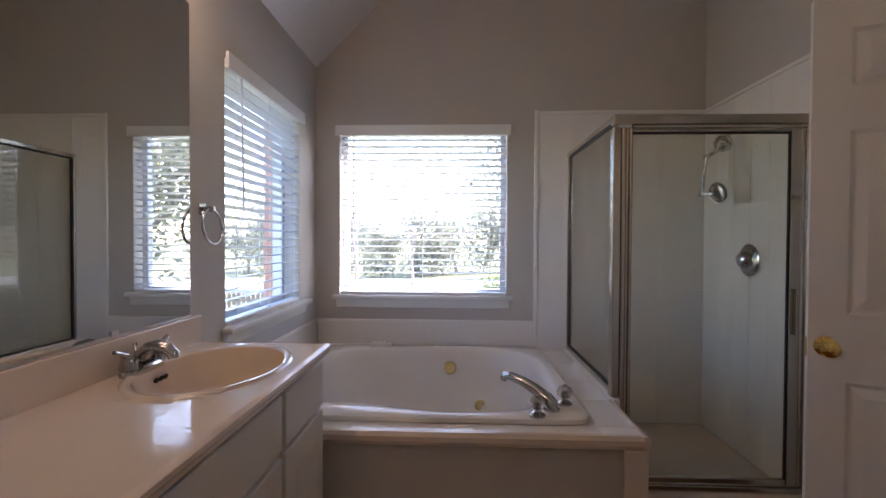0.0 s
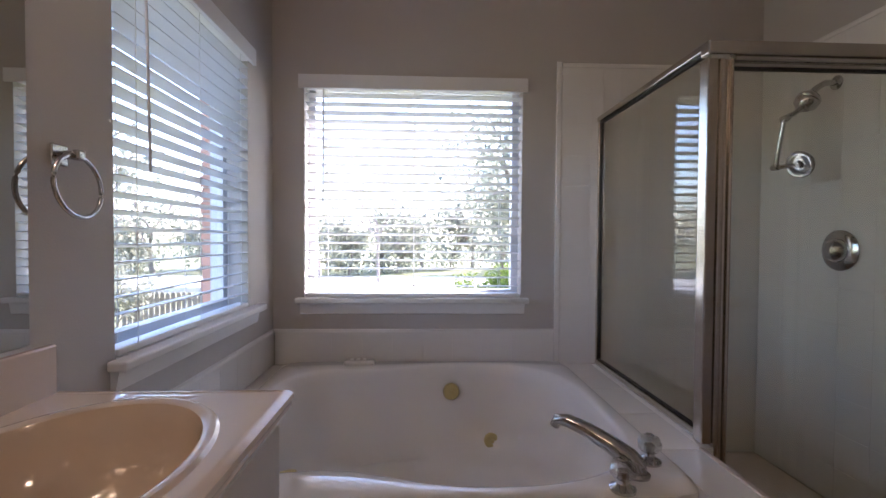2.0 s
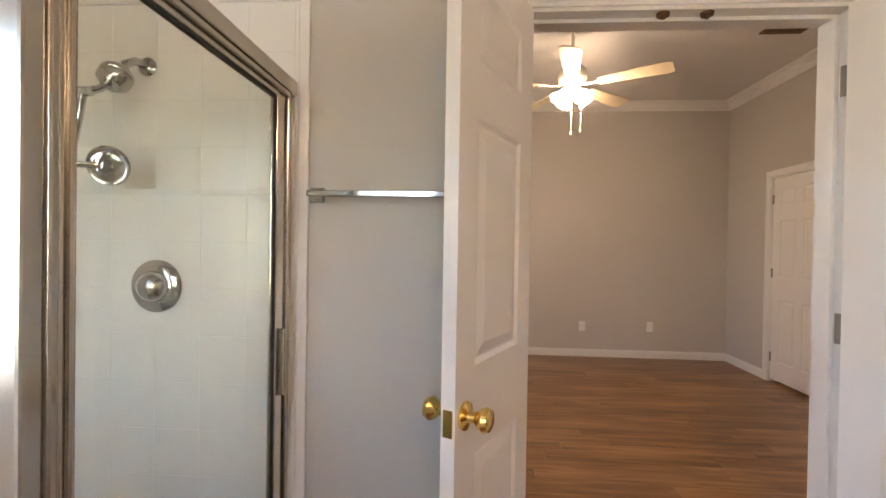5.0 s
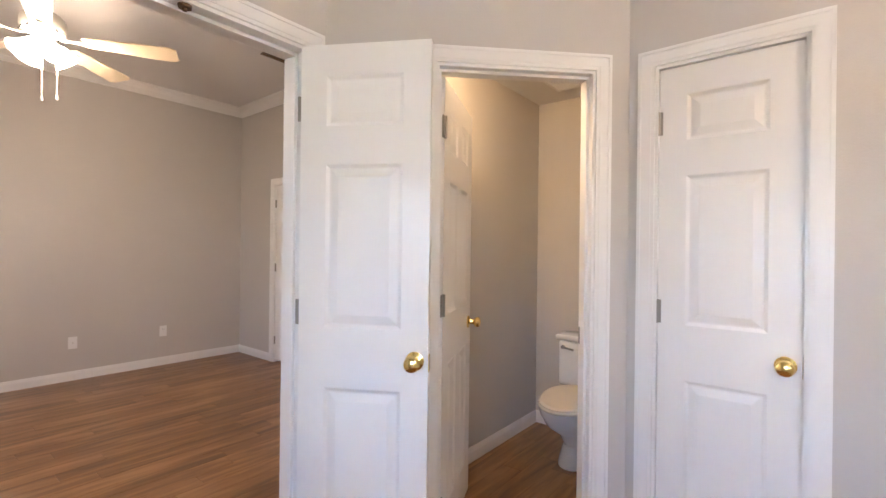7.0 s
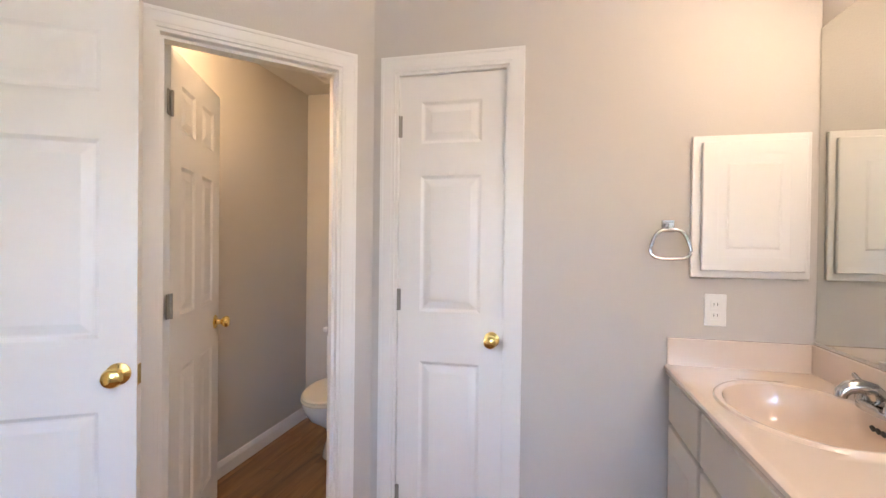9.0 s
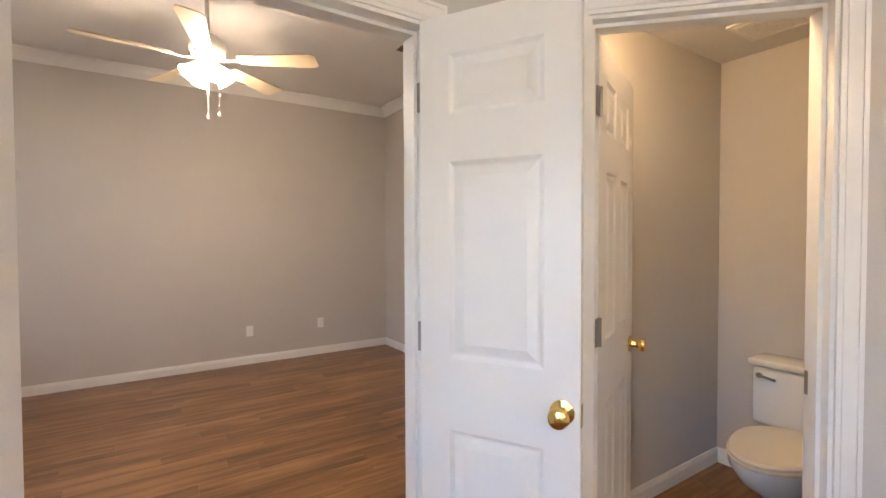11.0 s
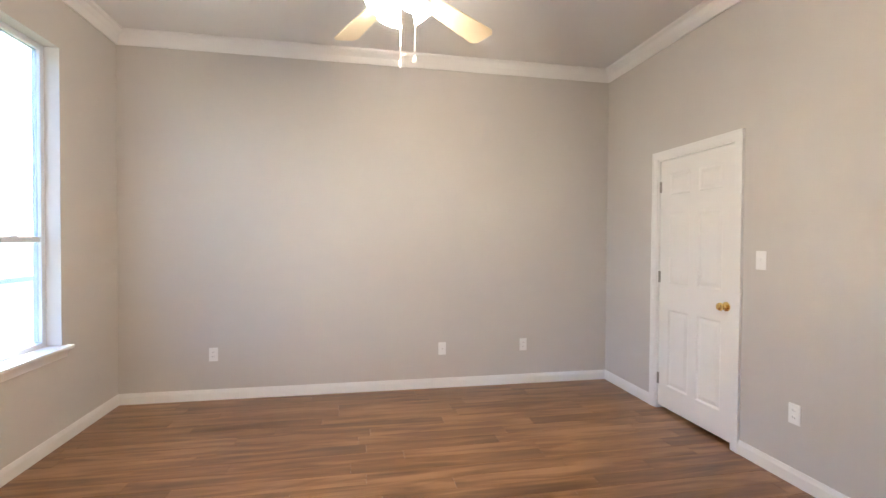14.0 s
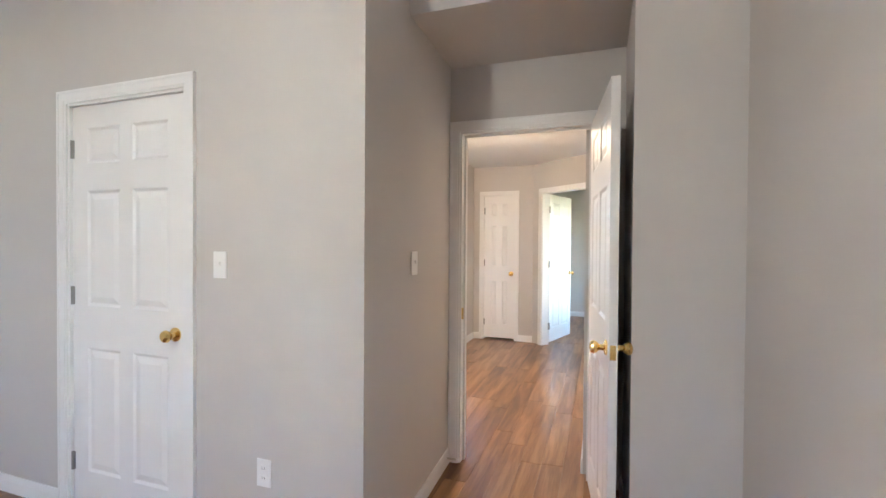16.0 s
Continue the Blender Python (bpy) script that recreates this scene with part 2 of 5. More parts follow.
def box(bm, x0, x1, y0, y1, z0, z1, bev=0.0, seg=2):
    r = bmesh.ops.create_cube(bm, size=1.0)
    vs = r["verts"]
    for v in vs:
        v.co = Vector((x0 + (v.co.x + 0.5) * (x1 - x0), y0 + (v.co.y + 0.5) * (y1 - y0), z0 + (v.co.z + 0.5) * (z1 - z0)))
    if bev:
        es = {e for v in vs for e in v.link_edges}
        bmesh.ops.bevel(bm, geom=list(es), offset=bev, segments=seg, profile=0.5, affect="EDGES")
    return bm


def cyl(bm, p0, p1, r0, r1=None, seg=20, caps=True):
    r1 = r0 if r1 is None else r1
    p0, p1 = Vector(p0), Vector(p1)
    q = (p1 - p0).to_track_quat("Z", "Y")
    a, b = [], []
    for i in range(seg):
        c = Vector((math.cos(2 * math.pi * i / seg), math.sin(2 * math.pi * i / seg), 0))
        a.append(bm.verts.new(p0 + q @ (c * r0)))
        b.append(bm.verts.new(p1 + q @ (c * r1)))
    for i in range(seg):
        j = (i + 1) % seg
        bm.faces.new((a[i], a[j], b[j], b[i]))
    if caps:
        bm.faces.new(list(reversed(a)))
        bm.faces.new(b)
    return bm


def lathe(bm, prof, m=None, seg=24, sx=1.0, sy=1.0):
    """Profile of (radius, height) turned round z."""
    m = m or Matrix()
    rings = []
    for r, z in prof:
        if r < 1e-5:
            rings.append([bm.verts.new(m @ Vector((0, 0, z)))])
        else:
            rings.append([bm.verts.new(m @ Vector((r * sx * math.cos(2 * math.pi * i / seg), r * sy * math.sin(2 * math.pi * i / seg), z))) for i in range(seg)])
    for a, b in zip(rings, rings[1:]):
        for i in range(seg):
            j = (i + 1) % seg
            if len(a) == 1 and len(b) > 1:
                bm.faces.new((a[0], b[i], b[j]))
            elif len(b) == 1 and len(a) > 1:
                bm.faces.new((a[i], b[0], a[j]))
            elif len(a) > 1:
                bm.faces.new((a[i], b[i], b[j], a[j]))
    bmesh.ops.recalc_face_normals(bm, faces=bm.faces)
    return bm


def tube(bm, pts, r, seg=12, closed=False):
    pts = [Vector(p) for p in pts]
    n = len(pts)
    rings = []
    up = Vector((0.13, 0.07, 1)).normalized()
    for k, p in enumerate(pts):
        d = (pts[(k + 1) % n] - pts[k - 1]) if closed else (pts[min(k + 1, n - 1)] - pts[max(k - 1, 0)])
        d.normalize()
        s = d.cross(up)
        if s.length < 0.05:
            s = d.cross(Vector((1, 0, 0)))
        s.normalize()
        u = s.cross(d)
        rk = r[k] if isinstance(r, (list, tuple)) else r
        rings.append([bm.verts.new(p + (s * math.cos(2 * math.pi * i / seg) + u * math.sin(2 * math.pi * i / seg)) * rk) for i in range(seg)])
    for k in range(n if closed else n - 1):
        a, b = rings[k], rings[(k + 1) % n]
        for i in range(seg):
            j = (i + 1) % seg
            bm.faces.new((a[i], a[j], b[j], b[i]))
    if not closed:
        bm.faces.new(list(reversed(rings[0])))
        bm.faces.new(rings[-1])
    bmesh.ops.recalc_face_normals(bm, faces=bm.faces)
    return bm


def slab(p0, p1, z0, z1, thick, holes=()):
    """A wall from p0 to p1; its room side is on the left of that way, its thickness on the right. Holes: (s0, s1, z0, z1)."""
    p0, p1 = Vector(p0), Vector(p1)
    ln = (p1 - p0).length
    u = (p1 - p0) / ln
    nrm = Vector((u.y, -u.x))
    ss = sorted({0.0, ln, *[h[0] for h in holes], *[h[1] for h in holes]})
    zs = sorted({z0, z1, *[h[2] for h in holes], *[h[3] for h in holes]})
    bm = bmesh.new()
    cache = {}

    def vert(i, k, d):
        key = (i, k, d)
        if key not in cache:
            q = p0 + u * ss[i] + nrm * (thick * d)
            cache[key] = bm.verts.new((q.x, q.y, zs[k]))
        return cache[key]

    def solid(i, k):
        if i < 0 or k < 0 or i >= len(ss) - 1 or k >= len(zs) - 1:
            return False
        s, z = (ss[i] + ss[i + 1]) / 2, (zs[k] + zs[k + 1]) / 2
        return not any(h[0] < s < h[1] and h[2] < z < h[3] for h in holes)

    for i in range(len(ss) - 1):
        for k in range(len(zs) - 1):
            if not solid(i, k):
                continue
            bm.faces.new((vert(i, k, 0), vert(i, k + 1, 0), vert(i + 1, k + 1, 0), vert(i + 1, k, 0)))
            bm.faces.new((vert(i, k, 1), vert(i + 1, k, 1), vert(i + 1, k + 1, 1), vert(i, k + 1, 1)))
            if not solid(i - 1, k):
                bm.faces.new((vert(i, k, 0), vert(i, k, 1), vert(i, k + 1, 1), vert(i, k + 1, 0)))
            if not solid(i + 1, k):
                bm.faces.new((vert(i + 1, k, 0), vert(i + 1, k + 1, 0), vert(i + 1, k + 1, 1), vert(i + 1, k, 1)))
            if not solid(i, k - 1):
                bm.faces.new((vert(i, k, 0), vert(i + 1, k, 0), vert(i + 1, k, 1), vert(i, k, 1)))
            if not solid(i, k + 1):
                bm.faces.new((vert(i, k + 1, 0), vert(i, k + 1, 1), vert(i + 1, k + 1, 1), vert(i + 1, k + 1, 0)))
    bmesh.ops.recalc_face_normals(bm, faces=bm.faces)
    return bm


def wall(name, p0, p1, z0, z1, thick, holes=(), label="greige painted drywall wall", mat=None):
    o = part(name, slab(p0, p1, z0, z1, thick, holes), mat or M_WALL)
    return tagged(o, label, "wall", kind="structure")


def sweep(bm, a, b, prof, inward):
    """A straight moulding from a to b (xy), profile of (out from the wall, height), out along inward."""
    a, b, n = Vector(a), Vector(b), Vector(inward).normalized()
    A = [bm.verts.new((a.x + n.x * o, a.y + n.y * o, z)) for o, z in prof]
    B = [bm.verts.new((b.x + n.x * o, b.y + n.y * o, z)) for o, z in prof]
    k = len(prof)
    for i in range(k):
        j = (i + 1) % k
        bm.faces.new((A[i], A[j], B[j], B[i]))
    bm.faces.new(A)
    bm.faces.new(list(reversed(B)))
    bmesh.ops.recalc_face_normals(bm, faces=bm.faces)
    return bm


# ---------- structure ----------
WX = -2.50        # west bathroom wall
SY = -3.535       # south bathroom wall
BN, BE, BS = -0.10, 4.14, -4.475   # bedroom north, east, south walls
NX0, NX1, NY0, NY1 = 0.71, 1.68, -4.93, -5.62   # entry nook
NXB = 1.72        # the nook opens a little towards its door
CEIL = 3.05
LOW = 2.44
DD = (-2.60, -1.622)   # double door opening along y
D0 = Vector((0.0, -2.68))
DU = Vector((-1.0, -1.0)).normalized()
DN = Vector((-1.0, 1.0)).normalized()

wall("wall_bath_north", (0.06, 0.0), (-2.65, 0.0), 0, 3.3, 0.16, [(1.31, 2.405, 0.905, 2.0)])
wall("wall_bath_west", (WX, 0.0), (WX, SY - 0.12), 0, 3.3, 0.16, [(0.315, 1.155, 0.905, 2.0)])
wall("wall_bath_south", (WX, SY), (-0.855, SY), 0, 3.3, 0.12, [(1.07, 1.545, -0.01, 2.045)])
wall("wall_bath_east", (0.0, -2.80), (0.0, 0.0), 0, 3.3, 0.13, [(2.80 + DD[0], 2.80 + DD[1], -0.01, 2.045)])
wall("wall_toilet_diagonal", (D0 + DU * 1.209), D0, 0, 3.3, 0.11, [(1.209 - 1.065, 1.209 - 0.42, -0.01, 2.045)])
wall("wall_toilet_east", (0.195, -5.0), (0.195, -2.80), 0, 3.3, 0.12)
wall("wall_toilet_south", (-0.80, -4.81), (0.195, -4.81), 0, LOW + 0.1, 0.14)
wall("wall_toilet_west", (-0.80, -3.66), (-0.80, -4.81), 0, LOW + 0.1, 0.1)
wall("wall_bedroom_west_step", (0.13, -2.802), (0.20, -2.802), 0, 3.3, 0.05)
wall("wall_closet_back", (-1.6, -4.2), (-0.81, -4.2), 0, 3.3, 0.1)

wall("wall_bedroom_north", (BE, BN), (0.13, BN), 0, 3.3, 0.16,
     [(BE - 3.424, BE - 2.87, 0.65, 2.62), (BE - 2.735, BE - 1.35, 0.65, 2.62)])
wall("wall_bedroom_east", (BE, BS - 0.12), (BE, BN + 0.16), 0, 3.3, 0.14)
wall("wall_bedroom_south", (NX1, BS), (BE, BS), 0, 3.3, 0.12, [(2.58 - NX1, 3.36 - NX1, -0.01, 2.045)])
wall("wall_closet_bedroom", (2.4, BS - 0.8), (3.6, BS - 0.8), 0, 3.3, 0.1)
wall("wall_closet_bedroom_a", (2.42, BS - 0.12), (2.42, BS - 0.82), 0, 3.3, 0.1)
wall("wall_closet_bedroom_b", (3.58, BS - 0.82), (3.58, BS - 0.12), 0, 3.3, 0.1)
wall("wall_closet_bath_a", (-1.58, SY - 0.12), (-1.58, -4.22), 0, 3.3, 0.1)
wall("wall_closet_bath_b", (-0.82, -4.22), (-0.82, SY - 0.12), 0, 3.3, 0.02)
wall("wall_closet_hall_a", (1.8, -9.34), (1.8, -9.9), 0, 2.6, 0.05)
wall("wall_closet_hall_b", (1.8, -9.9), (2.58, -9.9), 0, 2.6, 0.05)
wall("wall_nook_east", (NXB, NY1), (NX1, BS), 0, 3.3, 0.12)
wall("wall_nook_south", (NX0, NY1), (NXB, NY1), 0, 3.3, 0.12, [(0.875 - NX0, 1.655 - NX0, -0.01, 2.045)])
wall("wall_nook_west", (NX0, NY0), (NX0, NY1), 0, 3.3, 0.1)
wall("wall_bedroom_southwest", (0.315, NY0), (NX0 - 0.1, NY0), 0, 3.3, 0.1)
o = part("ceiling_nook", box(bm_new(), NX0 - 0.05, NX1 + 0.05, NY1 - 0.05, NY0 - 0.0, LOW, 3.2), M_WALL)
tagged(o, "dropped greige painted drywall soffit over the entry nook", "ceiling", kind="structure")

# hall and the room beyond
HE, HW = 2.56, 0.92
wall("wall_hall_north", (HE + 0.1, NY1 - 0.12), (NX1 + 0.05, NY1 - 0.12), 0, 2.6, 0.06)
wall("wall_hall_east", (HE, -9.34), (HE, NY1 - 0.12), 0, 2.6, 0.12, [(0.95, 1.75, -0.01, 2.045)])
wall("wall_hall_west", (HW, NY1 - 0.12), (HW, -8.55), 0, 2.6, 0.12)
wall("wall_hall_south", (1.72, -9.22), (HE, -9.22), 0, 2.6, 0.12, [(0.24, 0.70, -0.01, 2.045)])
HD0, HD1 = Vector((HW, -8.55)), Vector((1.72, -9.22))
wall("wall_hall_diagonal", HD0, HD1, 0, 2.6, 0.11, [(0.08, 0.86, -0.01, 2.045)])
wall("wall_far_south", (-0.6, -11.8), (2.6, -11.8), 0, 2.6, 0.12)
wall("wall_far_east", (2.6, -11.8), (2.6, -9.34), 0, 2.6, 0.12)
wall("wall_far_west", (-0.6, -8.4), (-0.6, -11.8), 0, 2.6, 0.12, [(0.8, 2.6, 0.6, 2.1)])
wall("wall_far_north", (HW - 0.12, -8.4), (-0.6, -8.4), 0, 2.6, 0.1)
wall("wall_hall_closet", (HE + 0.9, NY1 - 0.12), (HE + 0.9, -9.34), 0, 2.6, 0.1)
for nm, bx in (("ceiling_hall", (HW - 0.1, HE + 1.0, -9.5, NY1 - 0.1)), ("ceiling_far", (-0.7, 2.7, -11.9, -8.3))):
    o = part(nm, box(bm_new(), *bx, LOW + (0.002 if nm == "ceiling_far" else 0), LOW + 0.12), M_CEIL)
    tagged(o, "flat white painted ceiling", "ceiling", kind="structure")
o = part("ceiling_toilet", box(bm_new(), -0.9, 0.2, -4.85, -2.6, LOW, LOW + 0.1), M_CEIL)
bmx = bm_new()
bmx.from_mesh(o.data)
bmesh.ops.bisect_plane(bmx, geom=bmx.verts[:] + bmx.edges[:] + bmx.faces[:], plane_co=(0.05, -2.68, 0), plane_no=(DN.x, DN.y, 0), clear_outer=True)
bmesh.ops.holes_fill(bmx, edges=bmx.edges[:])
bmx.to_mesh(o.data)
bmx.free()
tagged(o, "flat white painted toilet room ceiling", "ceiling", kind="structure")
o = part("ceiling_bedroom", box(bm_new(), 0.1, BE + 0.1, -5.0, BN + 0.1, CEIL, CEIL + 0.1), M_CEIL)
tagged(o, "flat white textured bedroom ceiling", "ceiling", kind="structure")
# vaulted bathroom ceiling: a slope that rises from the west wall to a flat part
bmx = bm_new()
pr = [(-2.6, 2.30), (WX, 2.394), (-1.84, CEIL), (0.1, CEIL), (0.1, CEIL + 0.1), (-1.88, CEIL + 0.1), (-2.6, 2.42)]
A = [bmx.verts.new((x, 0.1, z)) for x, z in pr]
B = [bmx.verts.new((x, SY - 0.1, z)) for x, z in pr]
for i in range(len(pr)):
    j = (i + 1) % len(pr)
    bmx.faces.new((A[i], A[j], B[j], B[i]))
bmx.faces.new(A)
bmx.faces.new(list(reversed(B)))
bmesh.ops.recalc_face_normals(bmx, faces=bmx.faces)
tagged(part("ceiling_bath", bmx, M_CEIL), "vaulted white painted bathroom ceiling with a steep slope", "ceiling", kind="structure")
# unseen roof slab over all, added to block stray sky light
o = part("roof", box(bm_new(), -3.0, 4.6, -12.3, 0.25, 3.32, 3.45), M_ROOF)
tagged(o, "unseen dark roof slab that keeps sky light out of the house", "roof", kind="structure")

# subfloor
o = part("floor", box(bm_new(), -2.6, 4.3, -12.0, 0.05, -0.15, -0.008), M_DARK)
tagged(o, "brown wood laminate plank floor", "floor", kind="structure")
FLOOR = o

# ---------- doors and trim ----------
ROWS = ((0.21, 0.83), (1.04, 1.61), (1.745, 1.92))


def knob_bm():
    bm = bm_new()
    m = Matrix.Rotation(radians(90), 4, "X")
    lathe(bm, [(0, 0), (0.032, 0), (0.032, 0.006), (0.014, 0.012), (0.012, 0.028), (0.022, 0.038), (0.028, 0.05), (0.024, 0.062), (0.012, 0.067), (0, 0.068)], m, 20)
    return bm


KNOB = mesh_of(knob_bm(), M_BRASS, True, "door_knob")


def hinge_bm():
    bm = bm_new()
    box(bm, -0.03, 0.012, -0.004, 0.002, -0.045, 0.045, 0.001, 1)
    cyl(bm, (-0.002, -0.006, -0.046), (-0.002, -0.006, 0.046), 0.006, seg=10)
    return bm


HINGE = mesh_of(hinge_bm(), M_HINGE, False, "hinge")


def panel_bm(w, h):
    """A raised panel: sloping border round a flat field, facing -y."""
    bm = bm_new()
    def ring(i, y):
        return [bm.verts.new((x, y, z)) for x, z in ((i, i), (w - i, i), (w - i, h - i), (i, h - i))]
    rs = [ring(0, 0), ring(0.012, 0.007), ring(0.018, 0.007), ring(0.045, 0.0005)]
    for a, b in zip(rs, rs[1:]):
        for i in range(4):
            j = (i + 1) % 4
            bm.faces.new((a[i], a[j], b[j], b[i]))
    bm.faces.new(rs[-1])
    return bm


def door(name, m, w, cols, label, flip=False, knob=True, hinges="front", kind="structure", hinge_side=None):
    """A moulded panel door leaf; local x from hinge to free edge, front face at y = 0, back at y = 0.035."""
    e = empty(name, m, label, "door", kind=kind)
    h = 2.03
    st = 0.105 if cols == 2 or w > 0.5 else 0.095
    mid = 0.085
    cw = (w - 2 * st - (cols - 1) * mid) / cols
    bm = bm_new()
    holes = [(st + c * (cw + mid), st + c * (cw + mid) + cw, a, b) for c in range(cols) for a, b in ROWS]
    # stiles and rails through, the panels set into the openings
    t = slab((w, 0.0), (0, 0.0), 0.03, h, 0.035, [(w - b, w - a, c, d) for a, b, c, d in holes])
    me = mesh_of(t, M_WHITE, False, "leaf")
    leaf = new("leaf", me)
    leaf.parent = e
    leaf.matrix_basis = Matrix()
    ymin = min(v.co.y for v in me.vertices)
    if ymin < -0.001:
        me.transform(Matrix.Translation((0, -ymin, 0)))
    bm.free()
    for a, b, c, d in holes:
        pm = panel_bm(b - a, d - c)
        r = bmesh.ops.duplicate(pm, geom=pm.verts[:] + pm.edges[:] + pm.faces[:])
        for v in [g for g in r["geom"] if isinstance(g, bmesh.types.BMVert)]:
            v.co.y = 0.035 - v.co.y
        bmesh.ops.recalc_face_normals(pm, faces=pm.faces)
        p = part("panel", pm, M_WHITE, e)
        p.matrix_basis = Matrix.Translation((a, 0, c))
    if knob:
        for s in (0, 1):
            k = new("door_knob", KNOB)
            k.parent = e
            k.matrix_basis = Matrix.Translation((w - (0.06 if w > 0.5 else 0.045), 0.035 * s, 0.938)) @ Matrix.Rotation(radians(180 * s), 4, "Z")
            tagged(k, "round polished brass door knob")
        bm = bm_new()
        box(bm, w - 0.001, w + 0.002, 0.006, 0.029, 0.90, 0.96, 0.0005, 1)
        part("latch_plate", bm, M_BRASS, e)
    for z in (0.25, 1.087, 1.82):
        k = new("hinge", HINGE)
        k.parent = e
        side = 0.0 if hinges == "front" else 0.035
        k.matrix_basis = Matrix.Translation((0.0, side, z)) @ Matrix.Rotation(radians(0 if hinges == "front" else 180), 4, "Z") @ Matrix.Diagonal((-1 if hinges != "front" else 1, 1, 1, 1))
    return e


def casing(name, a, b, inward, z1=2.045, w=0.062, label="white painted moulded door casing"):
    """Door casing on one wall face round an opening from a to b (xy points on the wall face)."""
    a, b, n = Vector(a), Vector(b), Vector(inward).normalized()
    u = (b - a).normalized()
    ln = (b - a).length
    bm = bm_new()
    steps = ((0.0, 0.22, 0.012), (0.22, 0.8, 0.0145), (0.8, 1.0, 0.018))
    for f0, f1, d in steps:
        for s0, s1 in ((-w * f1, -w * f0), (ln + w * f0, ln + w * f1)):
            q0, q1 = a + u * s0, a + u * s1
            top = z1 + w * f1
            vs = []
            for z in (0.0, top):
                for q in (q0, q1):
                    for dd in (0.0, d):
                        p = q + n * dd
                        vs.append(bm.verts.new((p.x, p.y, z)))
            for f in ((0, 1, 3, 2), (4, 6, 7, 5), (0, 4, 5, 1), (2, 3, 7, 6), (1, 5, 7, 3), (0, 2, 6, 4)):
                bm.faces.new([vs[i] for i in f])
        q0, q1 = a - u * (w * f0), b + u * (w * f0)
        vs = []
        for z in (z1 + w * f0, z1 + w * f1):
            for q in (q0, q1):
                for dd in (0.0, d):
                    p = q + n * dd
                    vs.append(bm.verts.new((p.x, p.y, z)))
        for f in ((0, 1, 3, 2), (4, 6, 7, 5), (0, 4, 5, 1), (2, 3, 7, 6), (1, 5, 7, 3), (0, 2, 6, 4)):
            bm.faces.new([vs[i] for i in f])
    bmesh.ops.recalc_face_normals(bm, faces=bm.faces)
    return tagged(part(name, bm, M_TRIM), label, "trim", kind="structure")


def jamb(name, a, b, inward, depth, z1=2.045, stop=None):
    """The lining of an opening: two jambs and a head, with a stop."""
    a, b, n = Vector(a), Vector(b), Vector(inward).normalized()
    u = (b - a).normalized()
    ln = (b - a).length
    bm = bm_new()
    def obox(s0, s1, d0, d1, z0, zz1):
        vs = []
        for z in (z0, zz1):
            for s in (s0, s1):
                for d in (d0, d1):
                    p = a + u * s - n * d
                    vs.append(bm.verts.new((p.x, p.y, z)))
        for f in ((0, 1, 3, 2), (4, 6, 7, 5), (0, 4, 5, 1), (2, 3, 7, 6), (1, 5, 7, 3), (0, 2, 6, 4)):
            bm.faces.new([vs[i] for i in f])
    obox(-0.004, 0.012, -0.003, depth + 0.003, 0, z1)
    obox(ln - 0.012, ln + 0.004, -0.003, depth + 0.003, 0, z1)
    obox(0.012, ln - 0.012, -0.003, depth + 0.003, z1 - 0.012, z1 + 0.004)
    if stop:
        s0, s1 = stop
        obox(0.012, 0.024, s0, s1, 0, z1 - 0.012)
        obox(ln - 0.024, ln - 0.012, s0, s1, 0, z1 - 0.012)
        obox(0.024, ln - 0.024, s0, s1, z1 - 0.024, z1 - 0.012)
    bmesh.ops.recalc_face_normals(bm, faces=bm.faces)
    return tagged(part(name, bm, M_TRIM), "white painted door jamb and stop", "trim", kind="structure")


def turn(x, y, deg):
    return Matrix.Translation((x, y, 0)) @ Matrix.Rotation(radians(deg), 4, "Z")


# double doors between bathroom and bedroom
casing("trim_double_bath", (0, DD[0]), (0, DD[1]), (-1, 0))
casing("trim_double_bed", (0.13, DD[0]), (0.13, DD[1]), (1, 0))
jamb("trim_double_jamb", (0, DD[0]), (0, DD[1]), (-1, 0), 0.13, stop=(0.045, 0.075))
LW = 0.466
door("door_double_south", turn(-0.008, DD[0] + 0.012, 210) @ Matrix.Translation((0, -0.035, 0)), LW, 1, "white three-panel door leaf standing open beside the toilet room", hinges="back")
door("door_double_north", turn(-0.008, DD[1] - 0.012, 154), 0.464, 1, "white three-panel door leaf standing open in front of a towel bar")
bm = bm_new()
for y in (-2.06, -2.19):
    cyl(bm, (0.022, y, 2.034), (0.022, y, 2.024), 0.02, 0.018, seg=18)
    cyl(bm, (0.022, y, 2.026), (0.022, y, 2.016), 0.008, 0.006, seg=12)
tagged(part("trim_ball_catch", bm, material("aged_bronze", (0.12, 0.07, 0.035), 0.4, 0.8, grain=80)), "pair of dark bronze ball catches in the door head", "trim", kind="structure")

# toilet room door
wa, wb = D0 + DU * 0.42, D0 + DU * 1.065
casing("trim_toilet", wa, wb, DN)
jamb("trim_toilet_jamb", wa, wb, DN, 0.11, stop=(0.03, 0.07))
q = wa + DU * 0.012 - DN * 0.112
door("door_toilet", turn(q.x, q.y, 294.5) @ Matrix.Translation((0, -0.035, 0)), 0.61, 2, "white six-panel door open against the toilet room wall", hinges="front")
def strike(name, place, deg):
    bm = bm_new()
    box(bm, -0.0025, 0.0025, -0.014, 0.014, -0.035, 0.035, 0.001, 1)
    tagged(part(name, bm, M_HINGE, m=Matrix.Translation(place) @ Matrix.Rotation(radians(deg), 4, "Z")), "dull metal strike plate on the door jamb", "trim", kind="structure")


q = wb - DU * 0.013 - DN * 0.092
strike("trim_strike_toilet", (q.x, q.y, 0.96), 45)
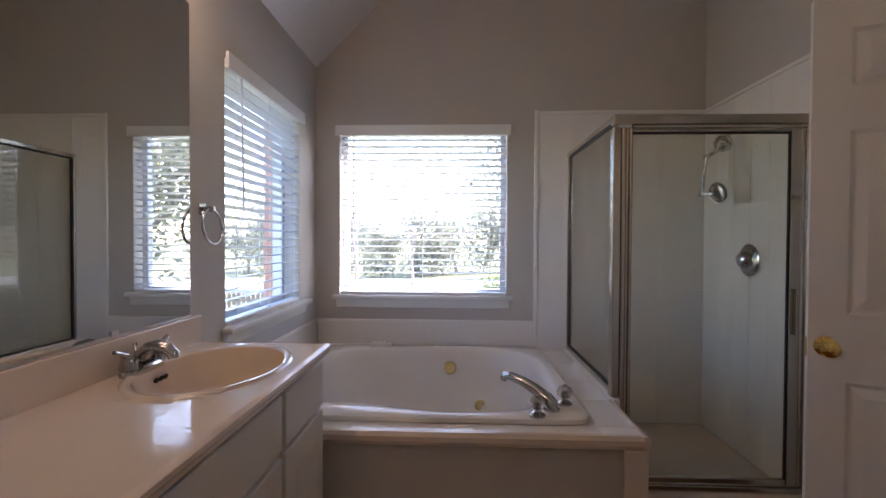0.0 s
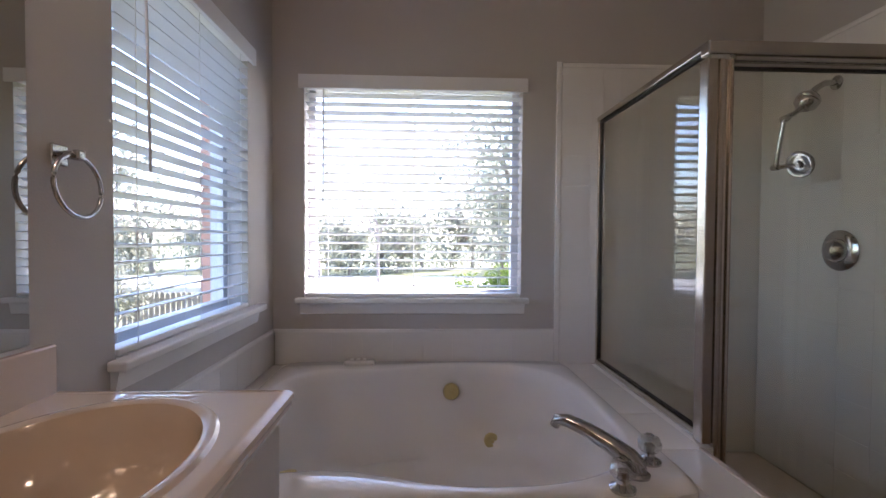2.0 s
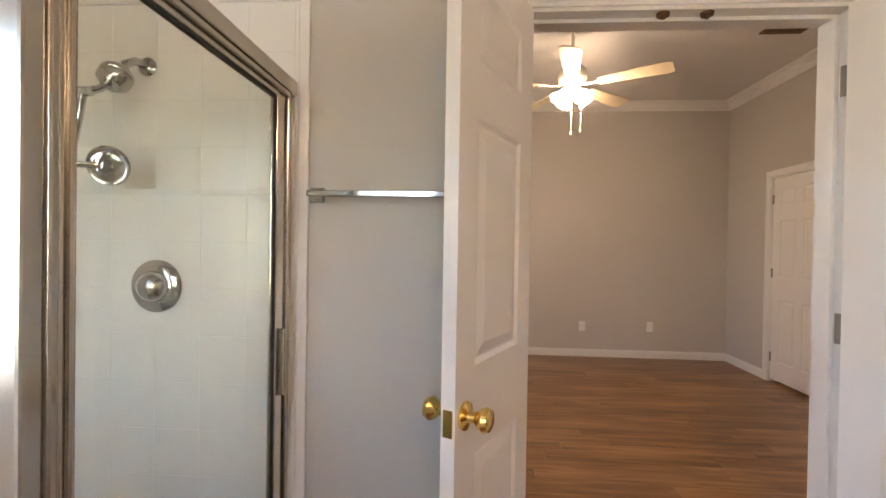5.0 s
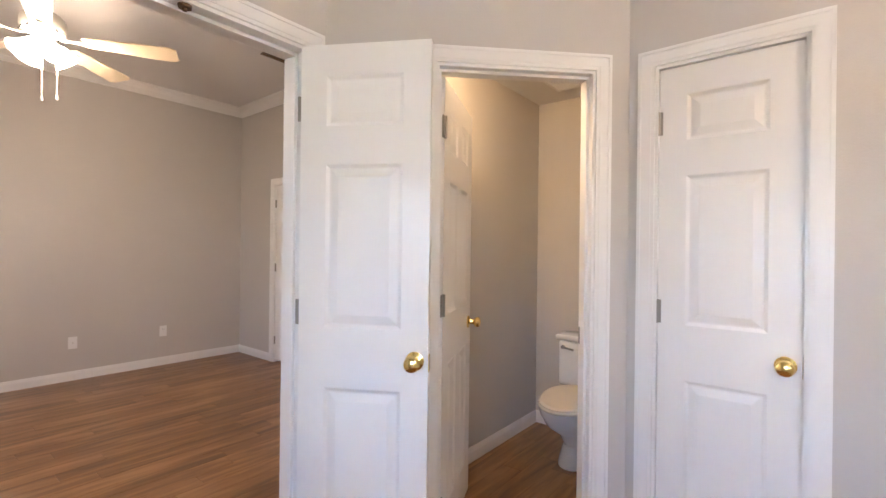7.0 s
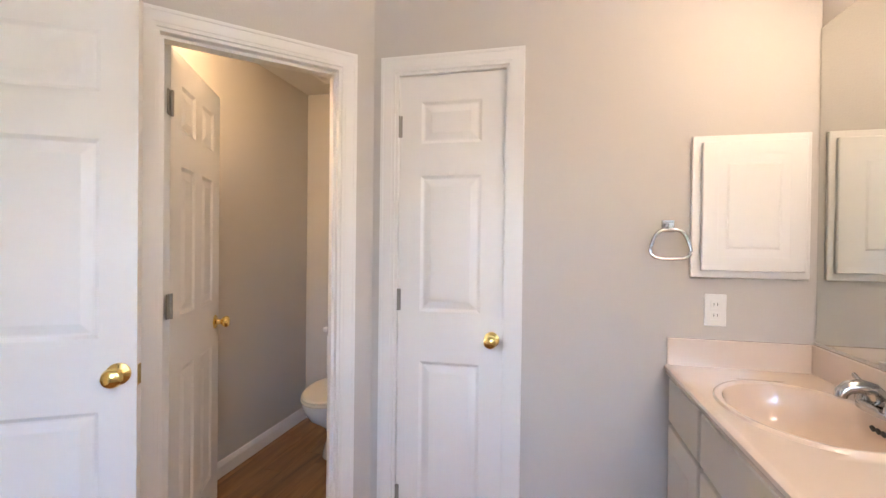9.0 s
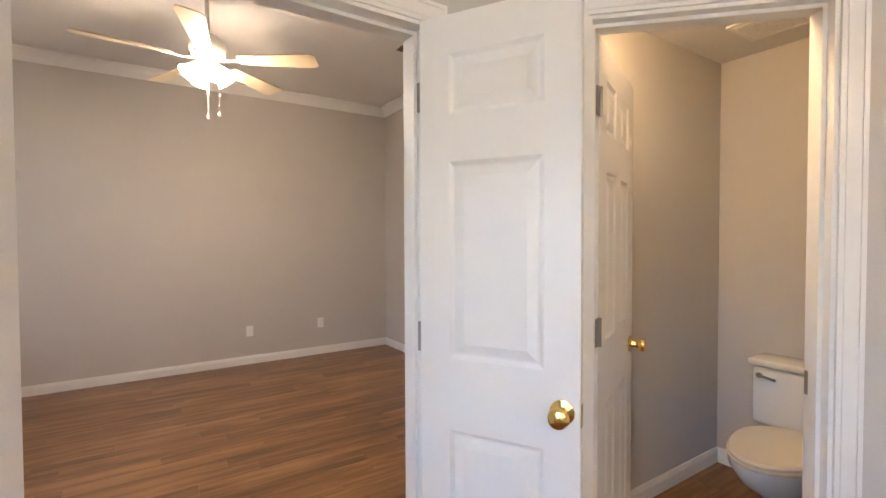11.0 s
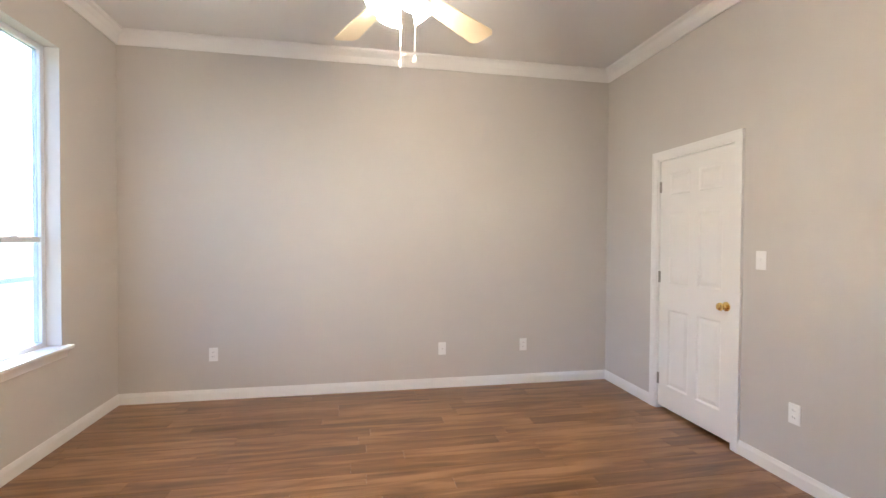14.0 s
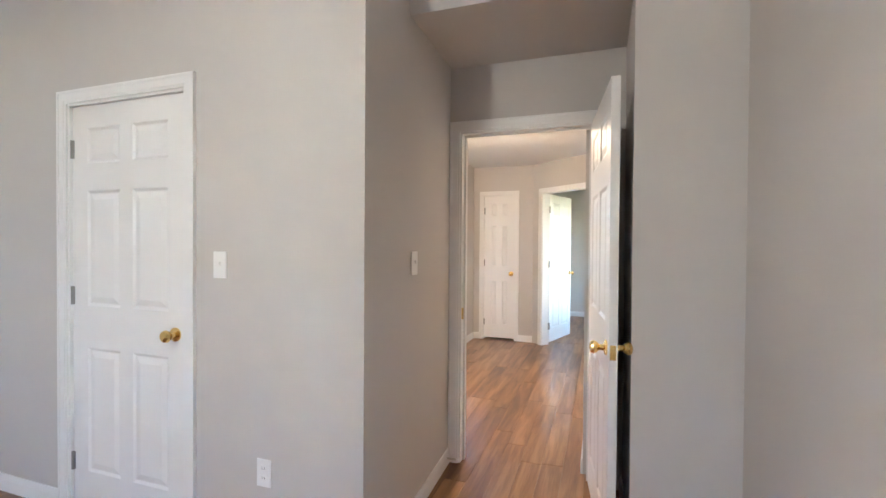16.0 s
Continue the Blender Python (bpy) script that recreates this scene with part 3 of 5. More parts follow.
strike("trim_strike_closet", (-1.4195, SY - 0.012, 0.945), 0)
# bathroom closet door
casing("trim_bath_closet", (-1.43, SY), (-0.955, SY), (0, 1))
jamb("trim_bath_closet_jamb", (-1.43, SY), (-0.955, SY), (0, 1), 0.12, stop=(0.06, 0.1))
door("door_bath_closet", turn(-0.969, SY - 0.012, 180), 0.447, 1, "closed narrow white three-panel closet door")
# bedroom closet door
casing("trim_bed_closet", (2.58, BS), (3.36, BS), (0, 1))
jamb("trim_bed_closet_jamb", (2.58, BS), (3.36, BS), (0, 1), 0.12, stop=(0.06, 0.1))
door("door_bed_closet", turn(3.346, BS - 0.012, 180), 0.752, 2, "closed white six-panel closet door")
# hall door
casing("trim_hall", (0.875, NY1), (1.655, NY1), (0, 1))
casing("trim_hall_back", (0.875, NY1 - 0.12), (1.655, NY1 - 0.12), (0, -1))
jamb("trim_hall_jamb", (0.875, NY1), (1.655, NY1), (0, 1), 0.12, stop=(0.045, 0.08))
door("door_hall", turn(0.889, NY1 + 0.012, 97), 0.745, 2, "white six-panel door standing open beside the nook wall", hinges="back")
bm = bm_new()
box(bm, 1.639, 1.644, NY1 - 0.04, NY1 - 0.008, 0.89, 0.96, 0.001, 1)
tagged(part("trim_strike_plate", bm, M_BRASS), "brass strike plate on the door jamb", "trim", kind="structure")
# hall closet and far room doors
casing("trim_hall_closet", (1.96, -9.22), (2.42, -9.22), (0, 1), w=0.05)
jamb("trim_hall_closet_jamb", (1.96, -9.22), (2.42, -9.22), (0, 1), 0.12)
door("door_hall_closet", turn(2.406, -9.232, 180), 0.432, 2, "closed narrow white panelled hall closet door")
ha = HD0 + (HD1 - HD0).normalized() * 0.08
hb = HD0 + (HD1 - HD0).normalized() * 0.86
hn = Vector((1, 1)).normalized()
casing("trim_far_room", ha, hb, hn, w=0.055)
jamb("trim_far_room_jamb", ha, hb, hn, 0.11)
q = hb - (HD1 - HD0).normalized() * 0.014 - hn * 0.115
door("door_far_room", turn(q.x, q.y, 252), 0.75, 2, "white panelled door open into a bright room")
casing("trim_hall_east", (HE, -8.39), (HE, -7.59), (-1, 0))
jamb("trim_hall_east_jamb", (HE, -8.39), (HE, -7.59), (-1, 0), 0.12)

BASE = [(0, 0), (0.013, 0), (0.013, 0.062), (0.009, 0.076), (0.006, 0.09), (0, 0.09)]


def baseboard(name, a, b, inward):
    tagged(part(name, sweep(bm_new(), a, b, BASE, inward), M_TRIM), "white painted baseboard", "baseboard", kind="structure")


baseboard("baseboard_bed_north", (0.13, BN), (BE, BN), (0, -1))
baseboard("baseboard_bed_east", (BE, BN), (BE, BS), (-1, 0))
baseboard("baseboard_bed_south_a", (3.36 + 0.062, BS), (BE, BS), (0, 1))
baseboard("baseboard_bed_south_b", (NX1, BS), (2.58 - 0.062, BS), (0, 1))
baseboard("baseboard_nook_east", (NXB, NY1), (NX1, BS), (-1, 0))
baseboard("baseboard_bed_sw", (0.315, NY0), (NX0, NY0), (0, 1))
baseboard("baseboard_nook_west", (NX0, NY1), (NX0, NY0), (1, 0))
baseboard("baseboard_bed_west", (0.315, NY0), (0.315, -2.80), (1, 0))
baseboard("baseboard_bed_west_b", (0.13, DD[1] + 0.062), (0.13, BN), (1, 0))
baseboard("baseboard_bath_south", (-2.01, SY), (-1.492, SY), (0, 1))
baseboard("baseboard_bath_east", (0, DD[1] + 0.062), (0, -0.96), (-1, 0))
baseboard("baseboard_toilet_east", (0.195, -4.81), (0.195, -2.9), (-1, 0))
baseboard("baseboard_toilet_south", (-0.8, -4.81), (0.195, -4.81), (0, 1))
baseboard("baseboard_hall_south", (1.72, -9.22), (1.96 - 0.05, -9.22), (0, 1))
baseboard("baseboard_hall_south_b", (2.42 + 0.05, -9.22), (HE, -9.22), (0, 1))
baseboard("baseboard_hall_east", (HE, -9.22), (HE, -8.46), (-1, 0))
baseboard("baseboard_hall_east_b", (HE, -7.52), (HE, NY1 - 0.12), (-1, 0))
baseboard("baseboard_hall_west", (HW, -8.55), (HW, NY1 - 0.12), (1, 0))
baseboard("baseboard_far_south", (-0.6, -11.8), (2.6, -11.8), (0, 1))

CR = [(0, CEIL - 0.107), (0.012, CEIL - 0.107), (0.02, CEIL - 0.092), (0.035, CEIL - 0.06), (0.062, CEIL - 0.03), (0.085, CEIL - 0.018), (0.09, CEIL - 0.002), (0, CEIL - 0.002)]


def crown(name, a, b, inward):
    tagged(part(name, sweep(bm_new(), a, b, CR, inward), M_TRIM), "white painted crown moulding", "trim", kind="structure")


crown("trim_crown_north", (0.13, BN), (BE, BN), (0, -1))
crown("trim_crown_east", (BE, BN), (BE, BS), (-1, 0))
crown("trim_crown_south", (NX1, BS), (BE, BS), (0, 1))
crown("trim_crown_nook", (NX1 + 0.0155, NY0), (NX1, BS), (-1, 0))
crown("trim_crown_soffit", (0.315, NY0), (NX1, NY0), (0, 1))
crown("trim_crown_west", (0.13, -2.80), (0.13, BN), (1, 0))
crown("trim_crown_west_b", (0.315, NY0), (0.315, -2.80), (1, 0))

# ---------- windows and blinds ----------


def window_unit(name, x0, x1, z0, z1, y, m, rail, label, pane=M_GLASS, shade=False):
    """A vinyl window in an opening; local x along the wall, y outwards."""
    e = empty(name, m, label, "window", kind="structure")
    fw = 0.035
    bm = bm_new()
    box(bm, x0, x0 + fw, y, y + 0.05, z0, z1)
    box(bm, x1 - fw, x1, y, y + 0.05, z0, z1)
    box(bm, x0 + fw, x1 - fw, y, y + 0.05, z1 - fw, z1)
    box(bm, x0 + fw, x1 - fw, y, y + 0.05, z0, z0 + fw)
    part("window_frame", bm, M_VINYL, e)
    if rail:
        bm = bm_new()
        box(bm, x0 + fw, x1 - fw, y + 0.005, y + 0.04, rail - 0.018, rail + 0.018, 0.003, 1)
        part("meeting_rail", bm, M_VINYL, e)
        bm = bm_new()
        box(bm, (x0 + x1) / 2 - 0.03, (x0 + x1) / 2 + 0.03, y - 0.008, y + 0.008, rail + 0.018, rail + 0.03, 0.003, 1)
        part("sash_lock", bm, M_VINYL, e)
    spans = [(z0 + fw, (rail or z1 - fw + 0.018) - 0.018)] + ([(rail + 0.018, z1 - fw)] if rail else [])
    for a, b in spans:
        bm = bm_new()
        box(bm, x0 + fw - 0.004, x1 - fw + 0.004, y + 0.02, y + 0.024, a - 0.004, b + 0.004)
        p = part("pane", bm, pane, e)
        p.visible_shadow = shade
    return e


def stool(name, x0, x1, z, m, label="white painted window sill with moulded apron"):
    bm = bm_new()
    box(bm, x0 - 0.02, x1 + 0.02, -0.05, -0.002, z - 0.022, z + 0.004, 0.006, 2)
    box(bm, x0 + 0.0155, x1 - 0.0155, -0.0025, 0.0895, z + 0.0005, z + 0.004)
    sweep(bm, (x0 - 0.002, 0), (x1 + 0.002, 0), [(0, z - 0.022), (0.022, z - 0.022), (0.018, z - 0.045), (0.012, z - 0.075), (0, z - 0.08)], (0, -1))
    o = part(name, bm, M_TRIM, m=m)
    return tagged(o, label, "window sill", kind="structure")


def blind(m, x0, x1, z0, z1, tilt, label, pitch=0.0435, val=True):
    """A slatted blind; local x along the wall, room on the -y side."""
    e = empty("window_blind", m, label, "blind")
    if val:
        bm = bm_new()
        box(bm, x0 - 0.022, x1 + 0.022, -0.03, -0.016, z1 - 0.055, z1 + 0.012, 0.003, 2)
        part("valance", bm, M_BLIND, e)
    bm = bm_new()
    box(bm, x0 + 0.004, x1 - 0.004, -0.006, 0.05, z1 - 0.045, z1 - 0.004, 0.002, 1)
    part("headrail", bm, M_BLIND, e)
    bm = bm_new()
    w = x1 - x0 - 0.012
    c = math.cos(radians(tilt))
    pts = [(-0.025, -0.0008), (-0.012, 0.0022), (0.0, 0.003), (0.012, 0.0022), (0.025, -0.0008), (0.025, -0.0035), (0.0, 0.0), (-0.025, -0.0035)]
    A = [bm.verts.new((0, a, b)) for a, b in pts]
    B = [bm.verts.new((w, a, b)) for a, b in pts]
    for i in range(8):
        j = (i + 1) % 8
        bm.faces.new((A[i], A[j], B[j], B[i]))
    bm.faces.new(A)
    bm.faces.new(list(reversed(B)))
    bmesh.ops.recalc_face_normals(bm, faces=bm.faces)
    # slats take the darkened white; the other blind parts keep the full white
    me = mesh_of(bm, M_SHADED_SLAT, True, "slat")
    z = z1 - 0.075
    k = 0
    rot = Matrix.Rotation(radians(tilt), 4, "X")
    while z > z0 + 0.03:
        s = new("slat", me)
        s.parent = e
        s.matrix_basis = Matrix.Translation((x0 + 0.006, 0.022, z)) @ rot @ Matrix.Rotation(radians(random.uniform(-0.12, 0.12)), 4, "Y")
        z -= pitch
        k += 1
    bm = bm_new()
    box(bm, x0 + 0.006, x1 - 0.006, -0.004, 0.048, z0 + 0.006, z0 + 0.024, 0.004, 2)
    part("bottom_rail", bm, M_BLIND, e)
    for f in (0.1, 0.5, 0.9):
        bm = bm_new()
        xx = x0 + (x1 - x0) * f
        for yy in (-0.004, 0.048):
            cyl(bm, (xx, yy, z0 + 0.024), (xx, yy, z1 - 0.045), 0.0012, seg=6)
        part("ladder_cord", bm, M_CORD, e)
    bm = bm_new()
    cyl(bm, (x0 + 0.1, -0.03, z1 - 0.62), (x0 + 0.1, -0.02, z1 - 0.05), 0.004, seg=8)
    part("tilt_wand", bm, M_VINYL, e)
    return e


MN = Matrix.Identity(4)
MW = Matrix.Translation((WX, 0, 0)) @ Matrix.Rotation(radians(90), 4, "Z")
MB = Matrix.Translation((0, BN, 0))
window_unit("window_bath_north", -2.345, -1.25, 0.905, 2.0, 0.09, MN, None, "fixed square bathroom window with white frame")
window_unit("window_bath_west", -1.155, -0.315, 0.905, 2.0, 0.09, MW, None, "bathroom side window with white frame")
window_unit("window_bedroom_wide", 1.35, 2.735, 0.65, 2.62, 0.09, MB, 1.36, "tall wide single-hung bedroom window", M_DIM_PANE, True)
window_unit("window_bedroom_narrow", 2.87, 3.424, 0.65, 2.62, 0.09, MB, 1.36, "tall narrow single-hung bedroom window without a blind", M_DIM_PANE, True)
MF = Matrix.Translation((-0.6, 0, 0)) @ Matrix.Rotation(radians(90), 4, "Z")
# out of view; added as the far room's light source
window_unit("window_far_room", -11.0, -9.2, 0.6, 2.1, 0.04, MF, 1.35, "unseen window added to light the room beyond the hall", M_WARM_PANE, True)
stool("sill_bath_north", -2.36, -1.235, 0.905, MN)
stool("sill_bath_west", -1.17, -0.24, 0.905, MW)
stool("sill_bedroom", 1.3, 3.46, 0.65, MB)
blind(MN, -2.345, -1.25, 0.905, 2.0, -9, "open white slatted blind over the tub window")
blind(MW, -1.155, -0.315, 0.905, 2.0, -9, "open white slatted blind on the side window")
blind(MB, 1.35, 2.735, 0.65, 2.62, -2, "open white slatted blind on the wide bedroom window")

# ---------- tub ----------
TZ = 0.57
tub = empty("bathtub", Matrix.Translation((-1.7, -0.6, 0)), "white drop-in whirlpool bathtub set in a tiled deck", "bathtub")
TM = Matrix.Translation((1.7, 0.6, 0))
X0, X1, Y0, Y1 = -2.42, -1.045, -1.235, -0.035


def tub_bm():
    """Rounded rim plate, waisted wall and dished floor."""
    bm = bm_new()
    n = 96
    cx, cy = (X0 + X1) / 2, (Y0 + Y1) / 2
    hx, hy = (X1 - X0) / 2, (Y1 - Y0) / 2

    def outline(a, f, p, waist):
        c, s = math.cos(a), math.sin(a)
        r = (abs(c) ** p + abs(s) ** p) ** (-1 / p)
        x, y = r * c * hx * f, r * s * hy * f
        y *= 1 - waist * math.exp(-((x / hx + 0.36) / 0.32) ** 2)
        return cx + x, cy + y

    rings = []
    for f, p, w, z in ((1.0, 24, 0, TZ), (1.0, 24, 0, TZ + 0.018), (0.985, 24, 0, TZ + 0.024), (0.935, 3.6, 0.165, TZ + 0.0235), (0.92, 3.5, 0.165, TZ + 0.02), (0.908, 3.4, 0.165, TZ + 0.008),
                       (0.895, 3.3, 0.16, TZ - 0.03), (0.865, 3.2, 0.14, TZ - 0.12), (0.82, 3.1, 0.09, TZ - 0.24), (0.76, 3.0, 0.04, TZ - 0.33), (0.68, 2.9, 0.0, TZ - 0.385), (0.5, 2.8, 0, TZ - 0.41), (0.2, 2.5, 0, TZ - 0.415)):
        rings.append([bm.verts.new((*outline(2 * math.pi * i / n, f, p, w), z)) for i in range(n)])
    for a, b in zip(rings, rings[1:]):
        for i in range(n):
            j = (i + 1) % n
            bm.faces.new((a[i], a[j], b[j], b[i]))
    bm.faces.new(rings[-1])
    bmesh.ops.recalc_face_normals(bm, faces=bm.faces)
    return bm


part("basin", tub_bm(), M_TUB, tub, smooth=True, m=TM)
for x, y, z, nx, ny in ((-1.61, -0.128, 0.47, 0, -1), (-1.42, -0.185, 0.255, 0, -1), (-2.24, -0.6, 0.3, 1, 0)):
    bm = bm_new()
    q = Vector((nx, ny, 0.25)).to_track_quat("Z", "Y").to_matrix().to_4x4()
    lathe(bm, [(0, 0.03), (0.008, 0.03), (0.009, 0.022), (0.022, 0.026), (0.034, 0.022), (0.04, 0.004), (0.04, -0.03)], Matrix.Translation((x, y, z)) @ q, 20)
    part("jet", bm, M_JET, tub, "yellowed round whirlpool jet", smooth=True, m=TM)
bm = bm_new()
box(bm, -2.13, -1.98, -0.115, -0.055, TZ + 0.02, TZ + 0.045, 0.012, 3)
part("control_pad", bm, M_TUB, tub, m=TM)
bm = bm_new()
for dx in (0.0, 0.03, 0.06):
    box(bm, -2.1 + dx, -2.085 + dx, -0.1, -0.07, TZ + 0.044, TZ + 0.05, 0.002, 1)
part("air_control", bm, M_PLATE, tub, m=TM)

# deck carcass under and round the tub
bm = slab((-0.895, -1.315), (WX + 0.001, -1.315), 0, TZ - 0.006, 0.02)
o = part("wall_tub_skirt", bm, M_WALL)
tagged(o, "greige painted skirt panel below the tub deck", "wall", kind="structure")
bm = bm_new()
box(bm, WX + 0.001, -0.88, -1.30, Y0 + 0.03, TZ - 0.05, TZ - 0.004)
box(bm, X1 - 0.03, -0.88, Y0 + 0.03, -0.941, TZ - 0.05, TZ - 0.004)
box(bm, X1 - 0.03, -0.845, -0.94, -0.002, TZ - 0.05, TZ - 0.004)
box(bm, WX + 0.001, X0 + 0.03, Y0 + 0.03, -0.002, TZ - 0.05, TZ - 0.004)
box(bm, X0 + 0.03, X1 - 0.03, Y1 - 0.03, -0.002, TZ - 0.05, TZ - 0.004)
o = part("trim_tub_deck", bm, M_GROUT)
tagged(o, "pale grouted tub deck bed", "tub deck", kind="structure")
DECK = o
bm = bm_new()
prof = [(0, TZ - 0.045), (0.018, TZ - 0.045), (0.024, TZ - 0.03), (0.024, TZ - 0.012), (0.014, TZ + 0.002), (0, TZ + 0.003)]
sweep(bm, (WX + 0.002, -1.313), (-0.895, -1.313), prof, (0, -1))
sweep(bm, (-0.897, -1.335), (-0.897, -0.95), prof, (1, 0))
o = part("trim_tub_nosing", bm, M_MARBLE)
tagged(o, "rounded white nosing along the tub deck edge", "trim", kind="structure")
bm = bm_new()
box(bm, -0.965, -0.88, -1.336, -1.322, 0, TZ - 0.046, 0.004, 2)
box(bm, -0.894, -0.875, -1.321, -0.952, 0, TZ - 0.046, 0.004, 2)
o = part("trim_tub_corner", bm, M_MARBLE)
tagged(o, "white marble end panel of the tub deck", "trim", kind="structure")

# tub filler
fil = empty("tub_faucet", Matrix.Translation((-1.185, -1.143, TZ + 0.023)), "chrome roman tub faucet with two clear handles", "faucet")
d = Vector((-1.0, 0.75, 0)).normalized()
s = Vector((0.7, 0.7, 0)).normalized()
bm = bm_new()
lathe(bm, [(0, 0), (0.034, 0), (0.034, 0.006), (0.027, 0.012), (0, 0.012)], None, 24)
part("spout_flange", bm, M_CHROME, fil, smooth=True)
bm = bm_new()
rise = ((0.0, 0.006), (0.0, 0.022), (0.02, 0.042), (0.07, 0.066), (0.13, 0.088), (0.185, 0.101), (0.215, 0.097), (0.224, 0.078))
tube(bm, [d * u + Vector((0, 0, z)) for u, z in rise], [0.029, 0.029, 0.027, 0.024, 0.021, 0.0185, 0.017, 0.014], 18)
part("spout", bm, M_CHROME, fil, smooth=True)
M_CRYSTAL = glass("clear_acrylic", (0.86, 0.86, 0.84), 0.18)
for sg in (-1, 1):
    q = s * (0.095 * sg)
    bm = bm_new()
    lathe(bm, [(0, 0), (0.032, 0), (0.032, 0.007), (0.02, 0.014), (0.014, 0.02), (0.013, 0.05), (0, 0.05)], Matrix.Translation(q), 22)
    h = part("escutcheon", bm, M_CHROME, fil, smooth=True)
    bm = bm_new()
    lathe(bm, [(0.0, 0.03), (0.022, 0.031), (0.032, 0.042), (0.033, 0.056), (0.026, 0.07), (0.014, 0.074), (0, 0.075)], Matrix.Translation(q), 8)
    part("handle", bm, M_CRYSTAL, h, "faceted clear handle")
    bm = bm_new()
    lathe(bm, [(0.0, 0.0755), (0.011, 0.0755), (0.01, 0.079), (0, 0.08)], Matrix.Translation(q), 14)
    part("cap", bm, M_CHROME, h)

# ---------- shower ----------
SX, SYD = -0.85, -0.915
bm = bm_new()
box(bm, SX + 0.012, -0.012, SYD + 0.02, -0.014, 0.0, 0.1)
box(bm, SX - 0.0, -0.001, SYD - 0.035, SYD + 0.055, 0.0, 0.165, 0.012, 3)
o = part("shower_pan", bm, M_MARBLE)
tagged(o, "white shower base with a raised threshold", "shower pan")
bm = slab((SX + 0.012, -0.002), (SX + 0.012, SYD), 0, TZ + 0.004, 0.02)
tagged(part("wall_shower_knee", bm, M_TUB), "white knee wall between tub deck and shower", "wall", kind="structure")

sh = empty("shower_enclosure", Matrix.Translation((SX, SYD, 0)), "framed corner shower enclosure of clear glass and brushed metal", "shower")
ST = 1.815


def shp(name, mat, *boxes, bev=0.004, parent=None, label="", lift=None):
    bm = bm_new()
    for b in boxes:
        box(bm, *b, bev, 2)
    return part(name, bm, mat, parent or sh, label)


W, D = -SX, -SYD
HT = ST + 0.004      # top of the front header
shp("corner_post", M_FRAME, (0.002, 0.022, -0.024, 0.02, 0.166, ST - 0.05), (0.0225, 0.036, -0.018, 0.018, 0.166, ST - 0.05), (0.0365, 0.05, -0.022, 0.016, 0.166, ST - 0.05), bev=0.006)
shp("side_rail", M_FRAME, (-0.034, 0.0, -0.022, 0.024, TZ + 0.005, ST - 0.05), bev=0.005)
shp("header", M_FRAME, (-0.034, W - 0.016, -0.024, 0.022, HT - 0.042, HT), (0.052, W - 0.06, -0.018, 0.012, HT - 0.058, HT - 0.0425), bev=0.005)
shp("side_header", M_FRAME, (-0.022, 0.02, 0.026, D - 0.016, ST - 0.012, ST + 0.012))
shp("side_sill", M_FRAME, (-0.018, 0.016, 0.026, D - 0.016, TZ + 0.006, TZ + 0.028))
shp("wall_channel", M_FRAME, (-0.016, 0.014, D - 0.03, D - 0.012, TZ + 0.03, ST - 0.014))
shp("strike_jamb", M_FRAME, (W - 0.056, W - 0.036, -0.012, 0.03, 0.167, HT - 0.043), (W - 0.0355, W - 0.014, -0.004, 0.026, 0.167, HT - 0.043))
shp("threshold_rail", M_FRAME, (0.052, W - 0.058, -0.02, 0.014, 0.166, 0.19))
p = shp("side_glass", M_SHGLASS, (-0.003, 0.003, 0.025, D - 0.03, TZ + 0.028, ST - 0.012), bev=0)
p.visible_shadow = False
DT0, DT1 = 0.056, W - 0.118
dr = shp("door_frame", M_FRAME, (DT1 + 0.001, DT1 + 0.05, -0.004, 0.02, 0.195, HT - 0.06), (DT0, DT1, -0.006, 0.014, HT - 0.074, HT - 0.06), (DT0, DT1, -0.006, 0.014, 0.195, 0.222))
p = shp("door_glass", M_SHGLASS, (DT0 - 0.004, DT1 + 0.004, 0.002, 0.008, 0.22, HT - 0.073), bev=0, parent=dr)
p.visible_shadow = False
shp("door_pull", M_FRAME, (DT1 + 0.02, DT1 + 0.032, -0.022, -0.0045, 0.86, 1.06), parent=dr, bev=0.003)
shp("gasket", M_RUBBER, (-0.006, 0.006, 0.022, D - 0.03, ST - 0.022, ST - 0.0125), (-0.006, 0.006, D - 0.038, D - 0.0305, TZ + 0.03, ST - 0.023), (-0.006, 0.006, 0.026, D - 0.04, TZ + 0.0285, TZ + 0.034), bev=0)
shp("gasket", M_RUBBER, (DT0, DT1, -0.002, 0.01, HT - 0.0815, HT - 0.0745), (DT1 - 0.003, DT1 + 0.0005, -0.002, 0.01, 0.223, HT - 0.082), (DT0 - 0.004, DT0, -0.002, 0.01, 0.223, HT - 0.082), bev=0, parent=dr)

# shower head on a jointed arm
shw = empty("shower_fixture", Matrix.Translation((-0.012, -0.44, 1.875)), "chrome shower head hanging from a jointed extension arm", "shower head")
bm = bm_new()
lathe(bm, [(0, 0), (0.03, 0), (0.03, 0.004), (0.014, 0.012), (0, 0.012)], Matrix.Rotation(radians(-90), 4, "Y"), 20)
part("wall_flange", bm, M_CHROME, shw, smooth=True)
bm = bm_new()
tube(bm, [(-0.006, 0, 0), (-0.05, 0.005, 0.0), (-0.085, 0.01, -0.025), (-0.11, 0.015, -0.06)], 0.013, 12)
part("arm", bm, M_CHROME, shw, smooth=True)
bm = bm_new()
q = Vector((-0.115, 0.015, -0.075))
